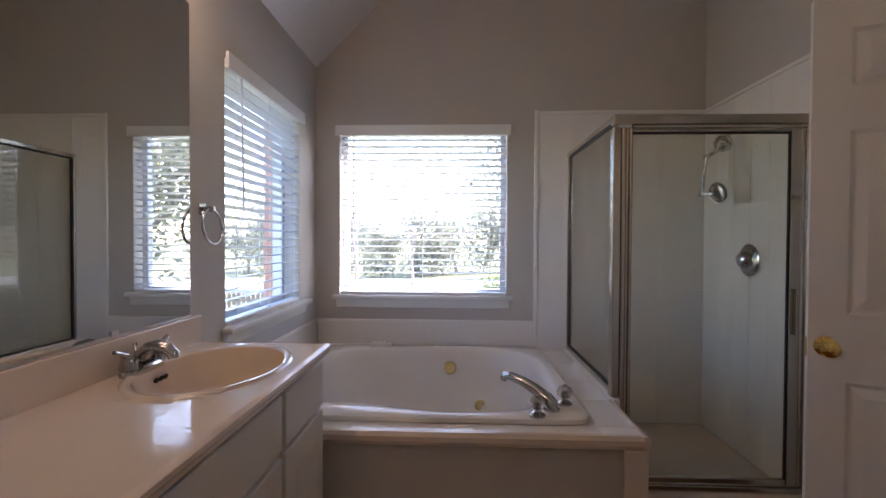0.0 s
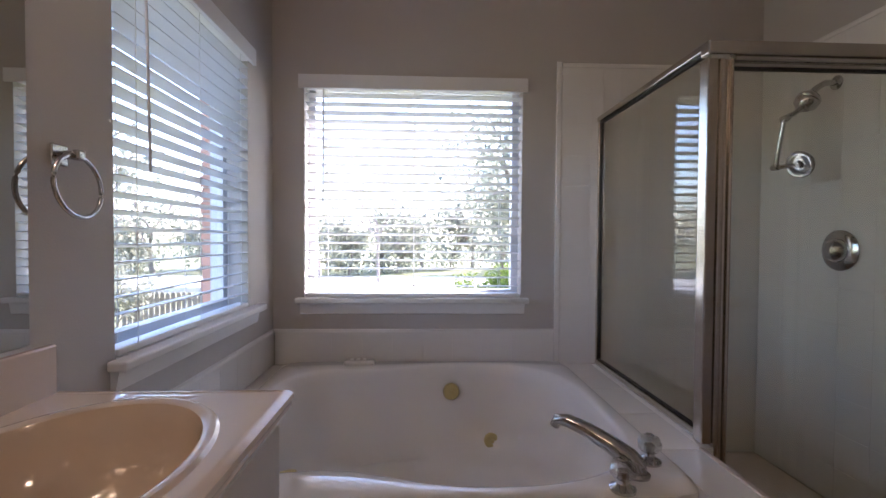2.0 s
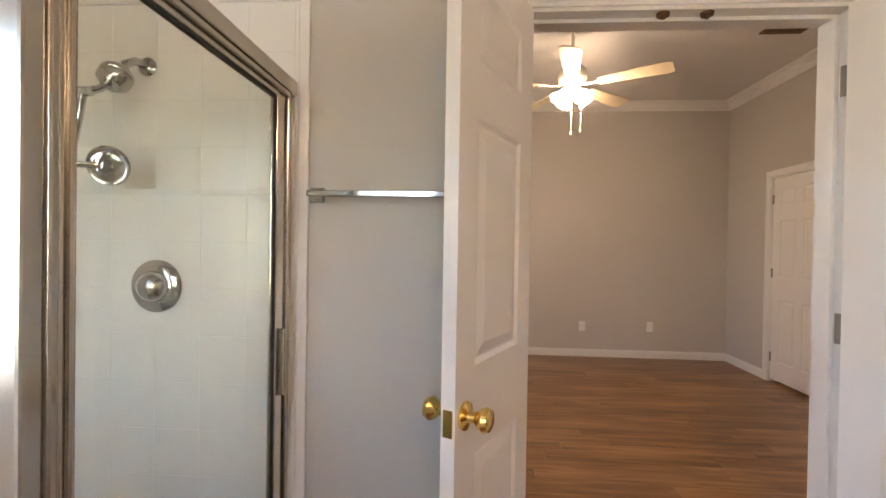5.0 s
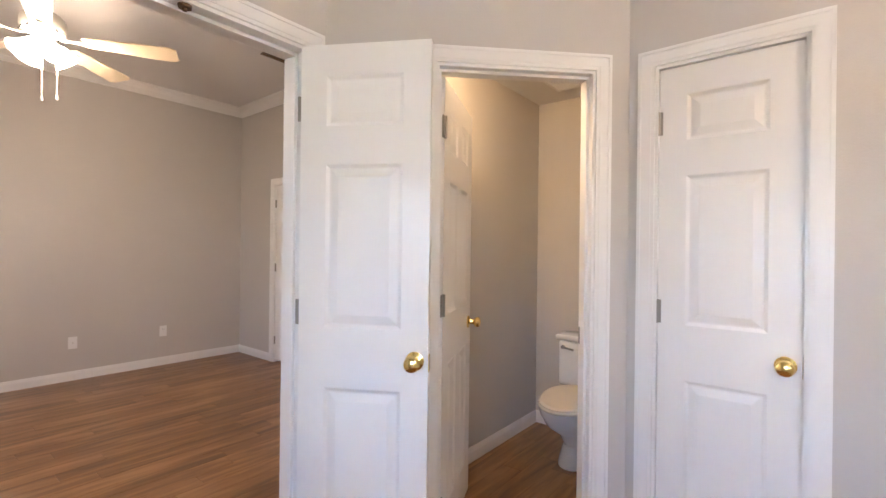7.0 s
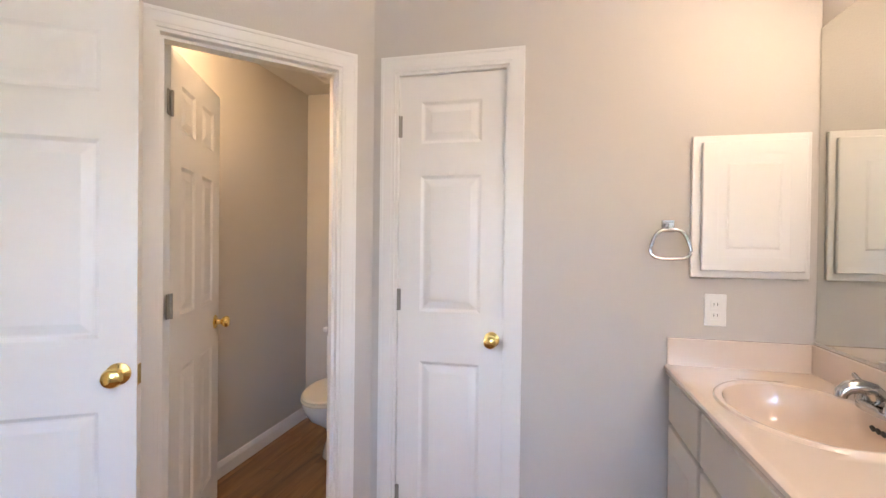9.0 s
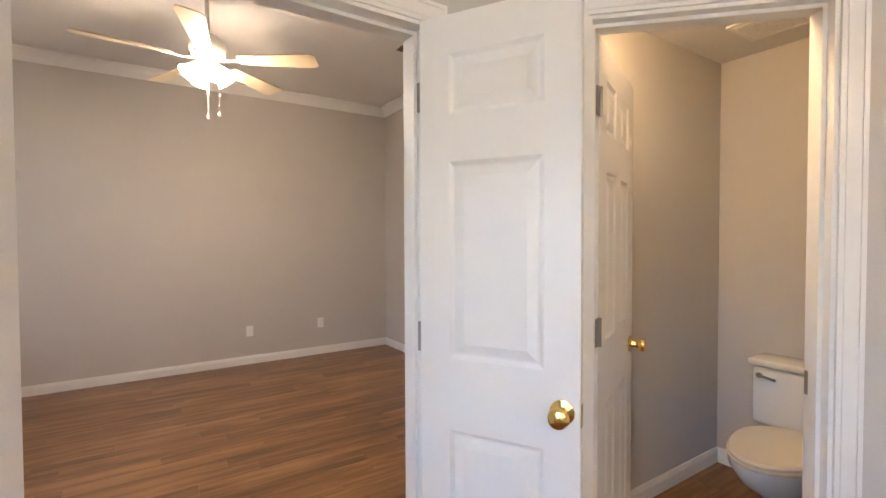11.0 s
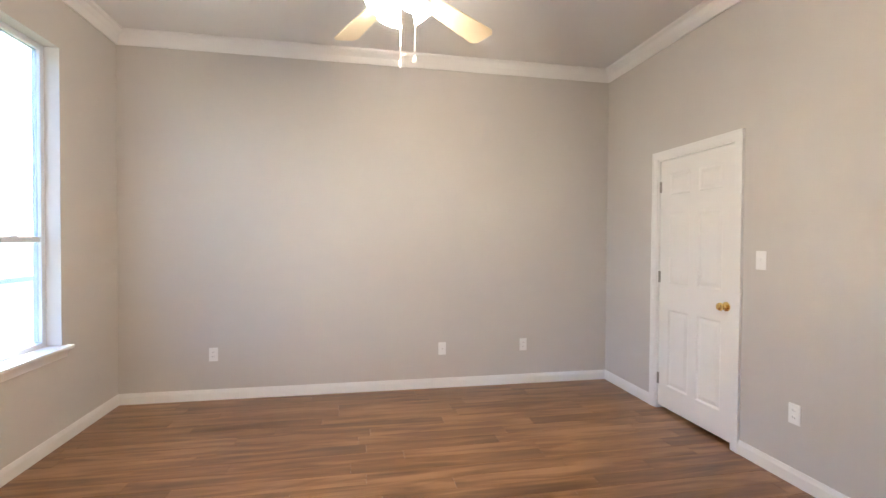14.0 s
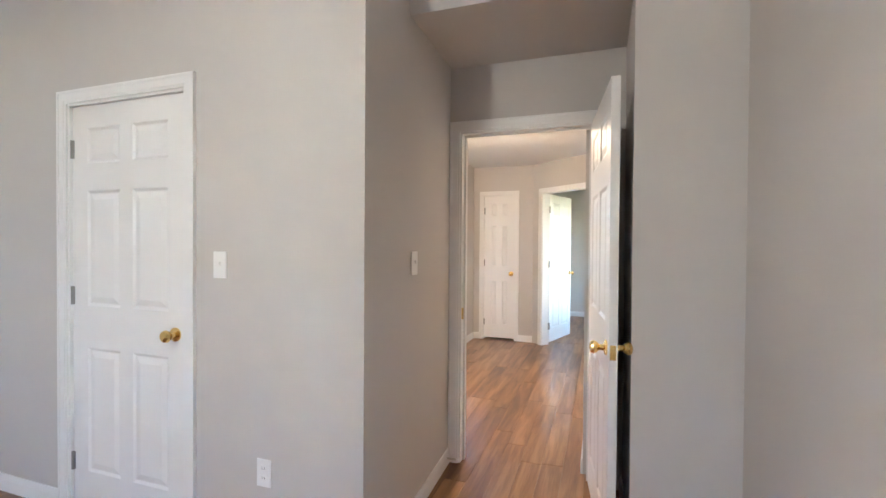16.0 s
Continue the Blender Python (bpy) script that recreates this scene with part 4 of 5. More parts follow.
lathe(bm, [(0, -0.038), (0.026, -0.036), (0.044, -0.018), (0.046, -0.004), (0.042, 0.0), (0.046, 0.004), (0.046, 0.014), (0.034, 0.03), (0.016, 0.044), (0, 0.044)], Matrix.Translation(q) @ Matrix.Rotation(radians(35), 4, "Y"), 22)
part("diverter", bm, M_CHROME, shw, smooth=True)
bm = bm_new()
tube(bm, [(-0.13, 0.018, -0.1), (-0.16, 0.03, -0.125), (-0.185, 0.045, -0.14)], 0.011, 10)
cyl(bm, (-0.185, 0.03, -0.14), (-0.185, 0.062, -0.14), 0.014, seg=14)
tube(bm, [(-0.185, 0.05, -0.14), (-0.19, 0.085, -0.34)], 0.0105, 10)
cyl(bm, (-0.19, 0.072, -0.345), (-0.19, 0.1, -0.345), 0.014, seg=14)
tube(bm, [(-0.19, 0.085, -0.345), (-0.15, 0.03, -0.342)], 0.0095, 10)
part("extension_link", bm, M_CHROME, shw, smooth=True)
bm = bm_new()
mm = Matrix.Translation((-0.118, 0.018, -0.335)) @ Vector((-1, -0.3, -0.28)).to_track_quat("Z", "Y").to_matrix().to_4x4()
lathe(bm, [(0, -0.02), (0.016, -0.018), (0.028, 0.0), (0.054, 0.018), (0.058, 0.028), (0.053, 0.034), (0.046, 0.032), (0.036, 0.035), (0.016, 0.034), (0.013, 0.046), (0, 0.047)], mm, 28)
part("spray_face", bm, M_CHROME, shw, smooth=True)
val = empty("shower_valve", Matrix.Translation((-0.012, -0.478, 1.17)) @ Matrix.Rotation(radians(-90), 4, "Y"), "round chrome shower valve on the tiled wall", "shower valve")
bm = bm_new()
lathe(bm, [(0, 0), (0.085, 0), (0.085, 0.005), (0.07, 0.014), (0.05, 0.018), (0, 0.018)], None, 36)
part("escutcheon", bm, M_CHROME, val, smooth=True)
bm = bm_new()
lathe(bm, [(0.05, 0.018), (0.046, 0.035), (0.036, 0.05), (0.022, 0.058), (0, 0.06)], None, 28)
part("handle", bm, M_CHROME, val, "domed clear chrome handle", smooth=True)

# towel bar
tb = empty("towel_bar", Matrix.Translation((0, -1.0, 1.468)), "square chrome towel bar on the painted wall", "towel bar")
bm = bm_new()
box(bm, -0.07, -0.052, -0.6, 0.012, -0.009, 0.009, 0.002, 1)
part("bar", bm, M_CHROME, tb)
for y in (0.0, -0.59):
    bm = bm_new()
    box(bm, -0.006, -0.0005, y - 0.024, y + 0.024, -0.024, 0.024, 0.003, 2)
    box(bm, -0.0515, -0.006, y - 0.008, y + 0.008, -0.008, 0.008, 0.002, 1)
    part("post", bm, M_CHROME, tb)


def towel_ring(m, label, square=False):
    e = empty("towel_ring", m, label, "towel ring")
    bm = bm_new()
    box(bm, -0.022, 0.022, -0.006, -0.0005, -0.022, 0.022, 0.003, 2)
    cyl(bm, (0, -0.006, 0), (0, -0.04, 0), 0.009, seg=14)
    box(bm, -0.011, 0.011, -0.05, -0.034, -0.011, 0.011, 0.004, 2)
    part("mount", bm, M_CHROME, e)
    bm = bm_new()
    pts = []
    for i in range(40):
        a = 2 * math.pi * i / 40
        r = 0.064 if not square else 0.062
        p = 2 if not square else 3.2
        rr = (abs(math.cos(a)) ** p + abs(math.sin(a)) ** p) ** (-1 / p)
        wf = 1 if not square else (1.0 - 0.28 * math.sin(a))
        pts.append((r * rr * math.cos(a) * wf, -0.042 + 0.006 * math.sin(a), (-0.064 if not square else -0.066) + r * rr * math.sin(a) * (1 if not square else 0.86)))
    tube(bm, pts, 0.0065 if square else 0.0048, 10, closed=True)
    part("ring", bm, M_CHROME, e, smooth=True)
    return e


towel_ring(MW @ Matrix.Translation((-1.321, 0, 1.375)), "round chrome towel ring beside the mirror")
towel_ring(Matrix.Translation((-2.02, SY, 1.40)) @ Matrix.Rotation(radians(180), 4, "Z"), "rounded chrome towel ring beside a wall cabinet", True)

# ---------- vanity ----------
VZ = 0.893
VF = -2.012


def front(bm, y0, y1, z0, z1, x):
    """A raised-panel front facing +x."""
    box(bm, x, x + 0.018, y0, y1, z0, z1, 0.003, 1)
    if z1 - z0 > 0.25:
        w = 0.05
        r = []
        for i, d in ((w, 0.0185), (w + 0.008, 0.0125), (w + 0.012, 0.0125), (w + 0.035, 0.0205)):
            r.append([bm.verts.new((x + d, y, z)) for y, z in ((y0 + i, z0 + i), (y1 - i, z0 + i), (y1 - i, z1 - i), (y0 + i, z1 - i))])
        for a, b in zip(r, r[1:]):
            for i in range(4):
                j = (i + 1) % 4
                bm.faces.new((a[i], a[j], b[j], b[i]))
        bm.faces.new(r[-1])


def cabinet(y1, w, doors, label):
    """A base cabinet from y1 - w to y1 along the west wall."""
    y0 = y1 - w
    e = empty("vanity_cabinet", Matrix.Translation((WX, (y0 + y1) / 2, 0)), label, "cabinet", "vanity cabinets")
    im = Matrix.Translation((-WX, -(y0 + y1) / 2, 0))
    xf = VF - 0.035
    bm = bm_new()
    box(bm, WX + 0.002, xf, y0 + 0.0005, y1 - 0.0005, 0.09, VZ - 0.2)
    box(bm, xf - 0.02, xf, y0 + 0.0005, y1 - 0.0005, VZ - 0.2, VZ - 0.034)
    for a in ([y1 - 0.0185] if y1 > -1.5 else []) + ([y0 + 0.0005] if y0 < -3.4 else []):
        box(bm, WX + 0.002, xf - 0.02, a, a + 0.018, VZ - 0.2, VZ - 0.034)
    box(bm, WX + 0.002, xf - 0.07, y0 + 0.0005, y1 - 0.0005, 0.0, 0.09)
    part("body", bm, M_CAB, e, m=im)
    bm = bm_new()
    front(bm, y0 + 0.014, y1 - 0.014, VZ - 0.205, VZ - 0.05, xf + 0.0005)
    part("drawer_front", bm, M_CAB, e, m=im)
    dw = (w - 0.028 - 0.008 * (doors - 1)) / doors
    for k in range(doors):
        bm = bm_new()
        a = y0 + 0.014 + k * (dw + 0.008)
        front(bm, a, a + dw, 0.11, VZ - 0.222, xf + 0.0005)
        part("cabinet_door", bm, M_CAB, e, m=im)


yy = -1.372
for w, n, lb in ((0.36, 1, "off-white vanity cabinet with a drawer above a raised-panel door"), (0.66, 2, "off-white sink base cabinet with raised-panel doors"),
                 (0.12, 1, "narrow off-white vanity filler cabinet with drawer"), (0.66, 2, "off-white sink base cabinet with raised-panel doors"), (0.36, 1, "off-white vanity cabinet with a drawer beside the wall")):
    cabinet(yy, w, n, lb)
    yy -= w

SINKS = (-1.668, -3.09)
CXS, AX, AY = -2.255, 0.178, 0.243


def counter_bm():
    bm = bm_new()
    x0, x1 = WX + 0.021, VF - 0.012
    ys = [-1.352]
    for s in SINKS:
        ys += [s + 0.3, s - 0.3]
    ys[-1] = max(ys[-1], SY + 0.022)
    ys.append(SY + 0.021)
    n = 64

    def quad(a, b):
        bm.faces.new([bm.verts.new(v) for v in ((x0, a, VZ), (x0, b, VZ), (x1, b, VZ), (x1, a, VZ))])

    for i in range(0, len(ys) - 1):
        if i % 2 == 0:
            if abs(ys[i] - ys[i + 1]) > 0.005:
                quad(ys[i], ys[i + 1])
            continue
        a, b = ys[i], ys[i + 1]
        s = SINKS[i // 2]
        outer, inner = [], []
        for k in range(n):
            t = 2 * math.pi * k / n
            c, sn = math.cos(t), math.sin(t)
            lim = []
            if c > 1e-6:
                lim.append((x1 - CXS) / c)
            if c < -1e-6:
                lim.append((x0 - CXS) / c)
            if sn > 1e-6:
                lim.append((a - s) / sn)
            if sn < -1e-6:
                lim.append((b - s) / sn)
            r = min(lim)
            outer.append(bm.verts.new((CXS + r * c, s + r * sn, VZ)))
            inner.append([bm.verts.new((CXS + AX * f * c, s + AY * f * sn, VZ + dz)) for f, dz in ((1.13, 0.0), (1.10, 0.006), (1.05, 0.007), (1.0, 0.002))])
        for k in range(n):
            j = (k + 1) % n
            bm.faces.new((outer[k], outer[j], inner[j][0], inner[k][0]))
            for q in range(3):
                bm.faces.new((inner[k][q], inner[j][q], inner[j][q + 1], inner[k][q + 1]))
        for sx in (x0, x1):
            for sy in (a, b):
                # corner infill
                near = sorted(outer, key=lambda v: (v.co.x - sx) ** 2 + (v.co.y - sy) ** 2)
                on_x = [v for v in near if abs(v.co.x - sx) < 1e-5][:1]
                on_y = [v for v in near if abs(v.co.y - sy) < 1e-5][:1]
                if on_x and on_y and on_x[0] is not on_y[0]:
                    bm.faces.new((bm.verts.new((sx, sy, VZ)), on_x[0], on_y[0]))
    for f in bm.faces:
        f.normal_update()
        if f.normal.z < 0:
            f.normal_flip()
    prof = [(0, VZ - 0.033), (0.003, VZ - 0.033), (0.009, VZ - 0.03), (0.009, VZ - 0.02), (0.014, VZ - 0.014), (0.013, VZ - 0.004), (0.004, VZ + 0.001), (-0.006, VZ + 0.0015), (-0.006, VZ - 0.033)]
    sweep(bm, (x1, SY + 0.021), (x1, -1.352), prof, (1, 0))
    sweep(bm, (x0, -1.354), (x1, -1.354), prof, (0, 1))
    return bm


ct = empty("vanity_countertop", Matrix.Translation((WX, -2.44, VZ)), "long cream cultured-marble countertop with two moulded oval basins", "countertop")
IM = Matrix.Translation((-WX, 2.44, -VZ))
part("slab", counter_bm(), M_MARBLE, ct, smooth=True, m=IM)
bm = bm_new()
box(bm, WX + 0.001, WX + 0.02, SY + 0.001, -1.352, VZ - 0.03, VZ + 0.098, 0.004, 2)
part("backsplash", bm, M_MARBLE, ct, m=IM)
bm = bm_new()
box(bm, WX + 0.021, VF - 0.01, SY + 0.001, SY + 0.02, VZ - 0.03, VZ + 0.098, 0.004, 2)
part("sidesplash", bm, M_MARBLE, ct, m=IM)
for s in SINKS:
    bm = bm_new()
    lathe(bm, [(1.0, 0.002), (0.975, -0.012), (0.945, -0.045), (0.88, -0.095), (0.74, -0.135), (0.48, -0.153), (0.1, -0.16), (0, -0.16)], Matrix.Translation((CXS, s, VZ)), 64, AX, AY)
    bw = part("basin", bm, M_BOWL, ct, "glossy peach oval basin", smooth=True, m=IM)
    bm = bm_new()
    for k in (-1, 0, 1):
        cyl(bm, (CXS - AX * 0.93, s + 0.02 * k, VZ - 0.034), (CXS - AX * 0.9, s + 0.02 * k, VZ - 0.036), 0.008, seg=10)
    part("overflow", bm, M_DARK, bw)
    bm = bm_new()
    lathe(bm, [(0.026, 0), (0.024, 0.004), (0.012, 0.003), (0, 0.004)], Matrix.Translation((CXS, s, VZ - 0.16)), 20)
    part("drain", bm, M_CHROME, bw, smooth=True)


def faucet(y):
    e = empty("sink_faucet", Matrix.Translation((-2.438, y, VZ + 0.002)), "chrome centerset sink faucet with two lever handles", "faucet", "sink faucets")
    bm = bm_new()
    n = 28
    prof = ((1.0, 0.0), (1.0, 0.012), (0.9, 0.02), (0.75, 0.023))
    rings = [[bm.verts.new((0.028 * f * math.cos(2 * math.pi * i / n), 0.082 * f * math.copysign(abs(math.sin(2 * math.pi * i / n)) ** 0.8, math.sin(2 * math.pi * i / n)), z)) for i in range(n)] for f, z in prof]
    for a, b in zip(rings, rings[1:]):
        for i in range(n):
            j = (i + 1) % n
            bm.faces.new((a[i], a[j], b[j], b[i]))
    bm.faces.new(rings[-1])
    part("base_plate", bm, M_CHROME, e, smooth=True)
    bm = bm_new()
    tube(bm, [(0, 0, 0.015), (0.0, 0, 0.04), (0.018, 0, 0.06), (0.045, 0, 0.068), (0.072, 0, 0.062), (0.086, 0, 0.048), (0.088, 0, 0.036)], [0.024, 0.023, 0.021, 0.019, 0.0175, 0.0165, 0.0145], 16)
    part("spout", bm, M_CHROME, e, smooth=True)
    for sg in (-1, 1):
        bm = bm_new()
        lathe(bm, [(0.024, 0.018), (0.021, 0.035), (0.019, 0.05), (0.012, 0.058), (0, 0.059)], Matrix.Translation((0, 0.055 * sg, 0)), 18)
        tube(bm, [(0, 0.055 * sg, 0.052), (0.0, 0.08 * sg, 0.062), (0.0, 0.105 * sg, 0.075)], [0.009, 0.007, 0.006], 10)
        part("lever_handle", bm, M_CHROME, e, smooth=True)
    bm = bm_new()
    cyl(bm, (-0.022, 0, 0.02), (-0.022, 0, 0.07), 0.003, seg=8)
    cyl(bm, (-0.022, 0, 0.07), (-0.022, 0, 0.078), 0.006, 0.005, seg=10)
    part("lift_rod", bm, M_CHROME, e)


faucet(-1.715)
faucet(-3.12)

mir = empty("wall_mirror", Matrix.Translation((WX, -2.45, 1.0)), "large frameless wall mirror above the vanity", "mirror")
bm = bm_new()
box(bm, 0.001, 0.006, SY + 2.45 + 0.006, -1.40 + 2.45, 0.0, 1.08)
part("glass", bm, M_MIRROR, mir)
bm = bm_new()
box(bm, 0.001, 0.009, SY + 2.45 + 0.006, -1.40 + 2.45, -0.008, -0.0005)
for y in (-3.2, -2.45, -1.75):
    box(bm, 0.0065, 0.012, y + 2.45 - 0.012, y + 2.45 + 0.012, -0.008, 0.012, 0.001, 1)
part("bottom_channel", bm, M_SATIN, mir)


def light_bar(y):
    e = empty("vanity_light", Matrix.Translation((WX, y, 2.2)), "lit chrome vanity light bar with round bulbs above the mirror", "light", "vanity lights")
    bm = bm_new()
    box(bm, 0.0005, 0.045, -0.3, 0.3, -0.05, 0.05, 0.008, 2)
    part("back_plate", bm, M_CHROME, e)
    for k in range(4):
        bm = bm_new()
        q = Vector((0.095, -0.225 + 0.15 * k, 0))
        lathe(bm, [(0, 0.05), (0.03, 0.04), (0.047, 0.017), (0.05, 0.0), (0.042, -0.027), (0.022, -0.045), (0.018, -0.05), (0, -0.05)], Matrix.Translation(q) @ Matrix.Rotation(radians(90), 4, "Y"), 20)
        part("globe_bulb", bm, M_BULB, e, "glowing round bulb", smooth=True)


light_bar(-1.72)
light_bar(-2.95)

# wall cabinet over the outlet
mc = empty("wall_cabinet", Matrix.Translation((-2.285, SY, 1.215)), "white raised-panel recessed wall cabinet beside the mirror", "cabinet")
bm = bm_new()
box(bm, -0.185, 0.19, 0.0005, 0.016, 0.0, 0.51, 0.004, 2)
part("body", bm, M_WHITE, mc)
bm = bm_new()
front(bm, -0.16, 0.165, 0.025, 0.485, 0)
bmesh.ops.transform(bm, matrix=Matrix.Translation((0.0, 0.017, 0)) @ Matrix.Rotation(radians(90), 4, "Z"), verts=bm.verts[:])
part("cabinet_door", bm, M_WHITE, mc)


def wall_plate(m, kind, label, category, group):
    e = empty("wall_outlet" if kind != "switch" else "light_switch", m, label, category, group)
    bm = bm_new()
    box(bm, -0.036, 0.036, -0.006, -0.0005, -0.058, 0.058, 0.003, 2)
    part("cover_plate", bm, M_PLATE, e)
    if kind == "outlet":
        for z in (-0.02, 0.02):
            bm = bm_new()
            box(bm, -0.017, 0.017, -0.008, -0.0062, z - 0.014, z + 0.014, 0.002, 2)
            r = part("receptacle", bm, M_PLATE, e)
            bm = bm_new()
            for x in (-0.006, 0.006):
                box(bm, x - 0.001, x + 0.001, -0.0086, -0.0081, z - 0.003, z + 0.006)
            part("slot", bm, M_DARK, r)
    elif kind == "jack":
        bm = bm_new()
        cyl(bm, (0, -0.006, 0), (0, -0.014, 0), 0.006, seg=12)
        part("coax_jack", bm, M_SATIN, e)
    else:
        bm = bm_new()
        box(bm, -0.006, 0.006, -0.013, -0.0062, -0.004, 0.014, 0.002, 1)
        part("toggle", bm, M_PLATE, e)


RE = Matrix.Rotation(radians(-90), 4, "Z")
RS = Matrix.Rotation(radians(180), 4, "Z")
RW = Matrix.Rotation(radians(90), 4, "Z")
g = "bedroom outlets"
wall_plate(Matrix.Translation((BE, -0.83, 0.388)) @ RE, "outlet", "white duplex outlet low on the east bedroom wall", "outlet", g)
wall_plate(Matrix.Translation((BE, -2.81, 0.365)) @ RE, "jack", "white cable jack plate low on the bedroom wall", "outlet", g)
wall_plate(Matrix.Translation((BE, -3.604, 0.376)) @ RE, "outlet", "white duplex outlet near the bedroom corner", "outlet", g)
wall_plate(Matrix.Translation((2.145, BS, 0.40)) @ RS, "outlet", "white duplex outlet beside the closet door", "outlet", g)
wall_plate(Matrix.Translation((1.978, BN, 0.41)), "outlet", "white duplex outlet below the bedroom window", "outlet", g)
wall_plate(Matrix.Translation((2.38, BS, 1.263)) @ RS, "switch", "white light switch beside the closet door", "switch", "light switches")
wall_plate(Matrix.Translation((NX1 + 0.0185, -5.0, 1.264)) @ RE, "switch", "white light switch on the nook wall", "switch", "light switches")
wall_plate(Matrix.Translation((-2.182, SY, 1.097)) @ RS, "outlet", "white duplex outlet above the vanity", "outlet", "")

# ---------- toilet room ----------
to = empty("toilet", Matrix.Translation((-0.31, -4.8, 0)), "white two-piece toilet with closed lid", "toilet")
bm = bm_new()
box(bm, -0.235, 0.235, 0.012, 0.205, 0.385, 0.70, 0.03, 4)
part("tank", bm, M_PORC, to, smooth=True)
bm = bm_new()
box(bm, -0.25, 0.25, 0.004, 0.218, 0.701, 0.738, 0.014, 4)
part("tank_lid", bm, M_PORC, to, smooth=True)
bm = bm_new()
cyl(bm, (0.19, 0.206, 0.655), (0.19, 0.222, 0.655), 0.014, seg=14)
tube(bm, [(0.19, 0.222, 0.655), (0.15, 0.226, 0.65), (0.11, 0.226, 0.645)], [0.008, 0.007, 0.008], 10)
part("flush_lever", bm, M_CHROME, to)


def oval(bm, rings):
    n = 40
    rs = []
    for cy, hx, hyf, hyb, z in rings:
        rs.append([bm.verts.new((hx * math.cos(2 * math.pi * i / n), cy + (hyf if math.sin(2 * math.pi * i / n) > 0 else hyb) * math.sin(2 * math.pi * i / n), z)) for i in range(n)])
    for a, b in zip(rs, rs[1:]):
        for i in range(n):
            j = (i + 1) % n
            bm.faces.new((a[i], a[j], b[j], b[i]))
    bm.faces.new(rs[0])
    bm.faces.new(rs[-1])
    bmesh.ops.recalc_face_normals(bm, faces=bm.faces)
    return bm


part("bowl", oval(bm_new(), [(0.33, 0.12, 0.25, 0.28, 0.0), (0.33, 0.115, 0.245, 0.28, 0.03), (0.33, 0.095, 0.2, 0.26, 0.12), (0.36, 0.11, 0.23, 0.28, 0.2), (0.42, 0.16, 0.3, 0.3, 0.28), (0.45, 0.185, 0.32, 0.3, 0.35), (0.45, 0.19, 0.325, 0.3, 0.385)]), M_PORC, to, smooth=True)
M_SEAT = material("cream_toilet_seat", (0.78, 0.72, 0.60), 0.2, vary=0.03, scale=6, grain=40, bump=0.0, coat=0.2)
part("seat", oval(bm_new(), [(0.45, 0.19, 0.325, 0.22, 0.387), (0.45, 0.193, 0.33, 0.22, 0.395), (0.45, 0.19, 0.325, 0.22, 0.404)]), M_SEAT, to, smooth=True)
part("lid", oval(bm_new(), [(0.45, 0.188, 0.323, 0.22, 0.406), (0.45, 0.19, 0.326, 0.22, 0.414), (0.45, 0.18, 0.315, 0.21, 0.424), (0.45, 0.1, 0.2, 0.12, 0.428)]), M_SEAT, to, smooth=True)


def vent(m, w, l, n, label, mat):
    e = empty("ceiling_vent", m, label, "vent")
    bm = bm_new()
    for a in ((-w, w, -l, -l + 0.02), (-w, w, l - 0.02, l), (-w, -w + 0.02, -l + 0.02, l - 0.02), (w - 0.02, w, -l + 0.02, l - 0.02)):
        box(bm, *a, -0.012, -0.0005, 0.002, 1)
    part("frame", bm, mat, e)
    bm = bm_new()
    box(bm, -w + 0.02, w - 0.02, -l + 0.02, l - 0.02, -0.003, -0.0008)
    part("backing", bm, M_DARK, e)
    bm = bm_new()
    box(bm, -w + 0.02, w - 0.02, -0.006, 0.006, -0.0025, 0.0, 0.0, 1)
    bmesh.ops.rotate(bm, cent=(0, 0, 0), matrix=Matrix.Rotation(radians(30), 3, "X"), verts=bm.verts[:])
    me = mesh_of(bm, mat, False, "louver")
    for k in range(n):
        s = new("louver", me)
        s.parent = e
        s.matrix_basis = Matrix.Translation((0, -l + 0.02 + (k + 0.5) * (2 * l - 0.04) / n, -0.009))


vent(Matrix.Translation((-0.2, -4.45, LOW)), 0.14, 0.14, 8, "white square exhaust fan grille on the toilet room ceiling", M_PLATE)
vent(Matrix.Translation((2.3, -3.9, CEIL)), 0.09, 0.16, 9, "bronze-shaded air vent on the bedroom ceiling", material("bronze_grille", (0.16, 0.1, 0.06), 0.5, 0.3))


def dome(m, label, strength_mat):
    e = empty("ceiling_light", m, label, "light")
    bm = bm_new()
    lathe(bm, [(0, 0), (0.15, 0), (0.15, -0.02), (0.14, -0.025), (0, -0.025)], None, 32)
    part("base", bm, M_FANBODY, e, smooth=True)
    bm = bm_new()
    lathe(bm, [(0.138, -0.026), (0.13, -0.05), (0.1, -0.08), (0.05, -0.098), (0, -0.102)], None, 32)
    part("glass_bowl", bm, strength_mat, e, "lit frosted bowl", smooth=True)


M_DOME = emitter("lit_dome_glass", (1.0, 0.75, 0.42), 0.8)
M_DOME2 = emitter("lit_hall_dome_glass", (1.0, 0.72, 0.42), 1.0)
dome(Matrix.Translation((-0.15, -3.25, LOW - 0.0005)), "lit round ceiling light in the toilet room", M_DOME)
# added dome, set where the door head hides it
dome(Matrix.Translation((1.8, -6.75, LOW - 0.0005)), "unseen lit round ceiling light added in the hall", M_DOME2)

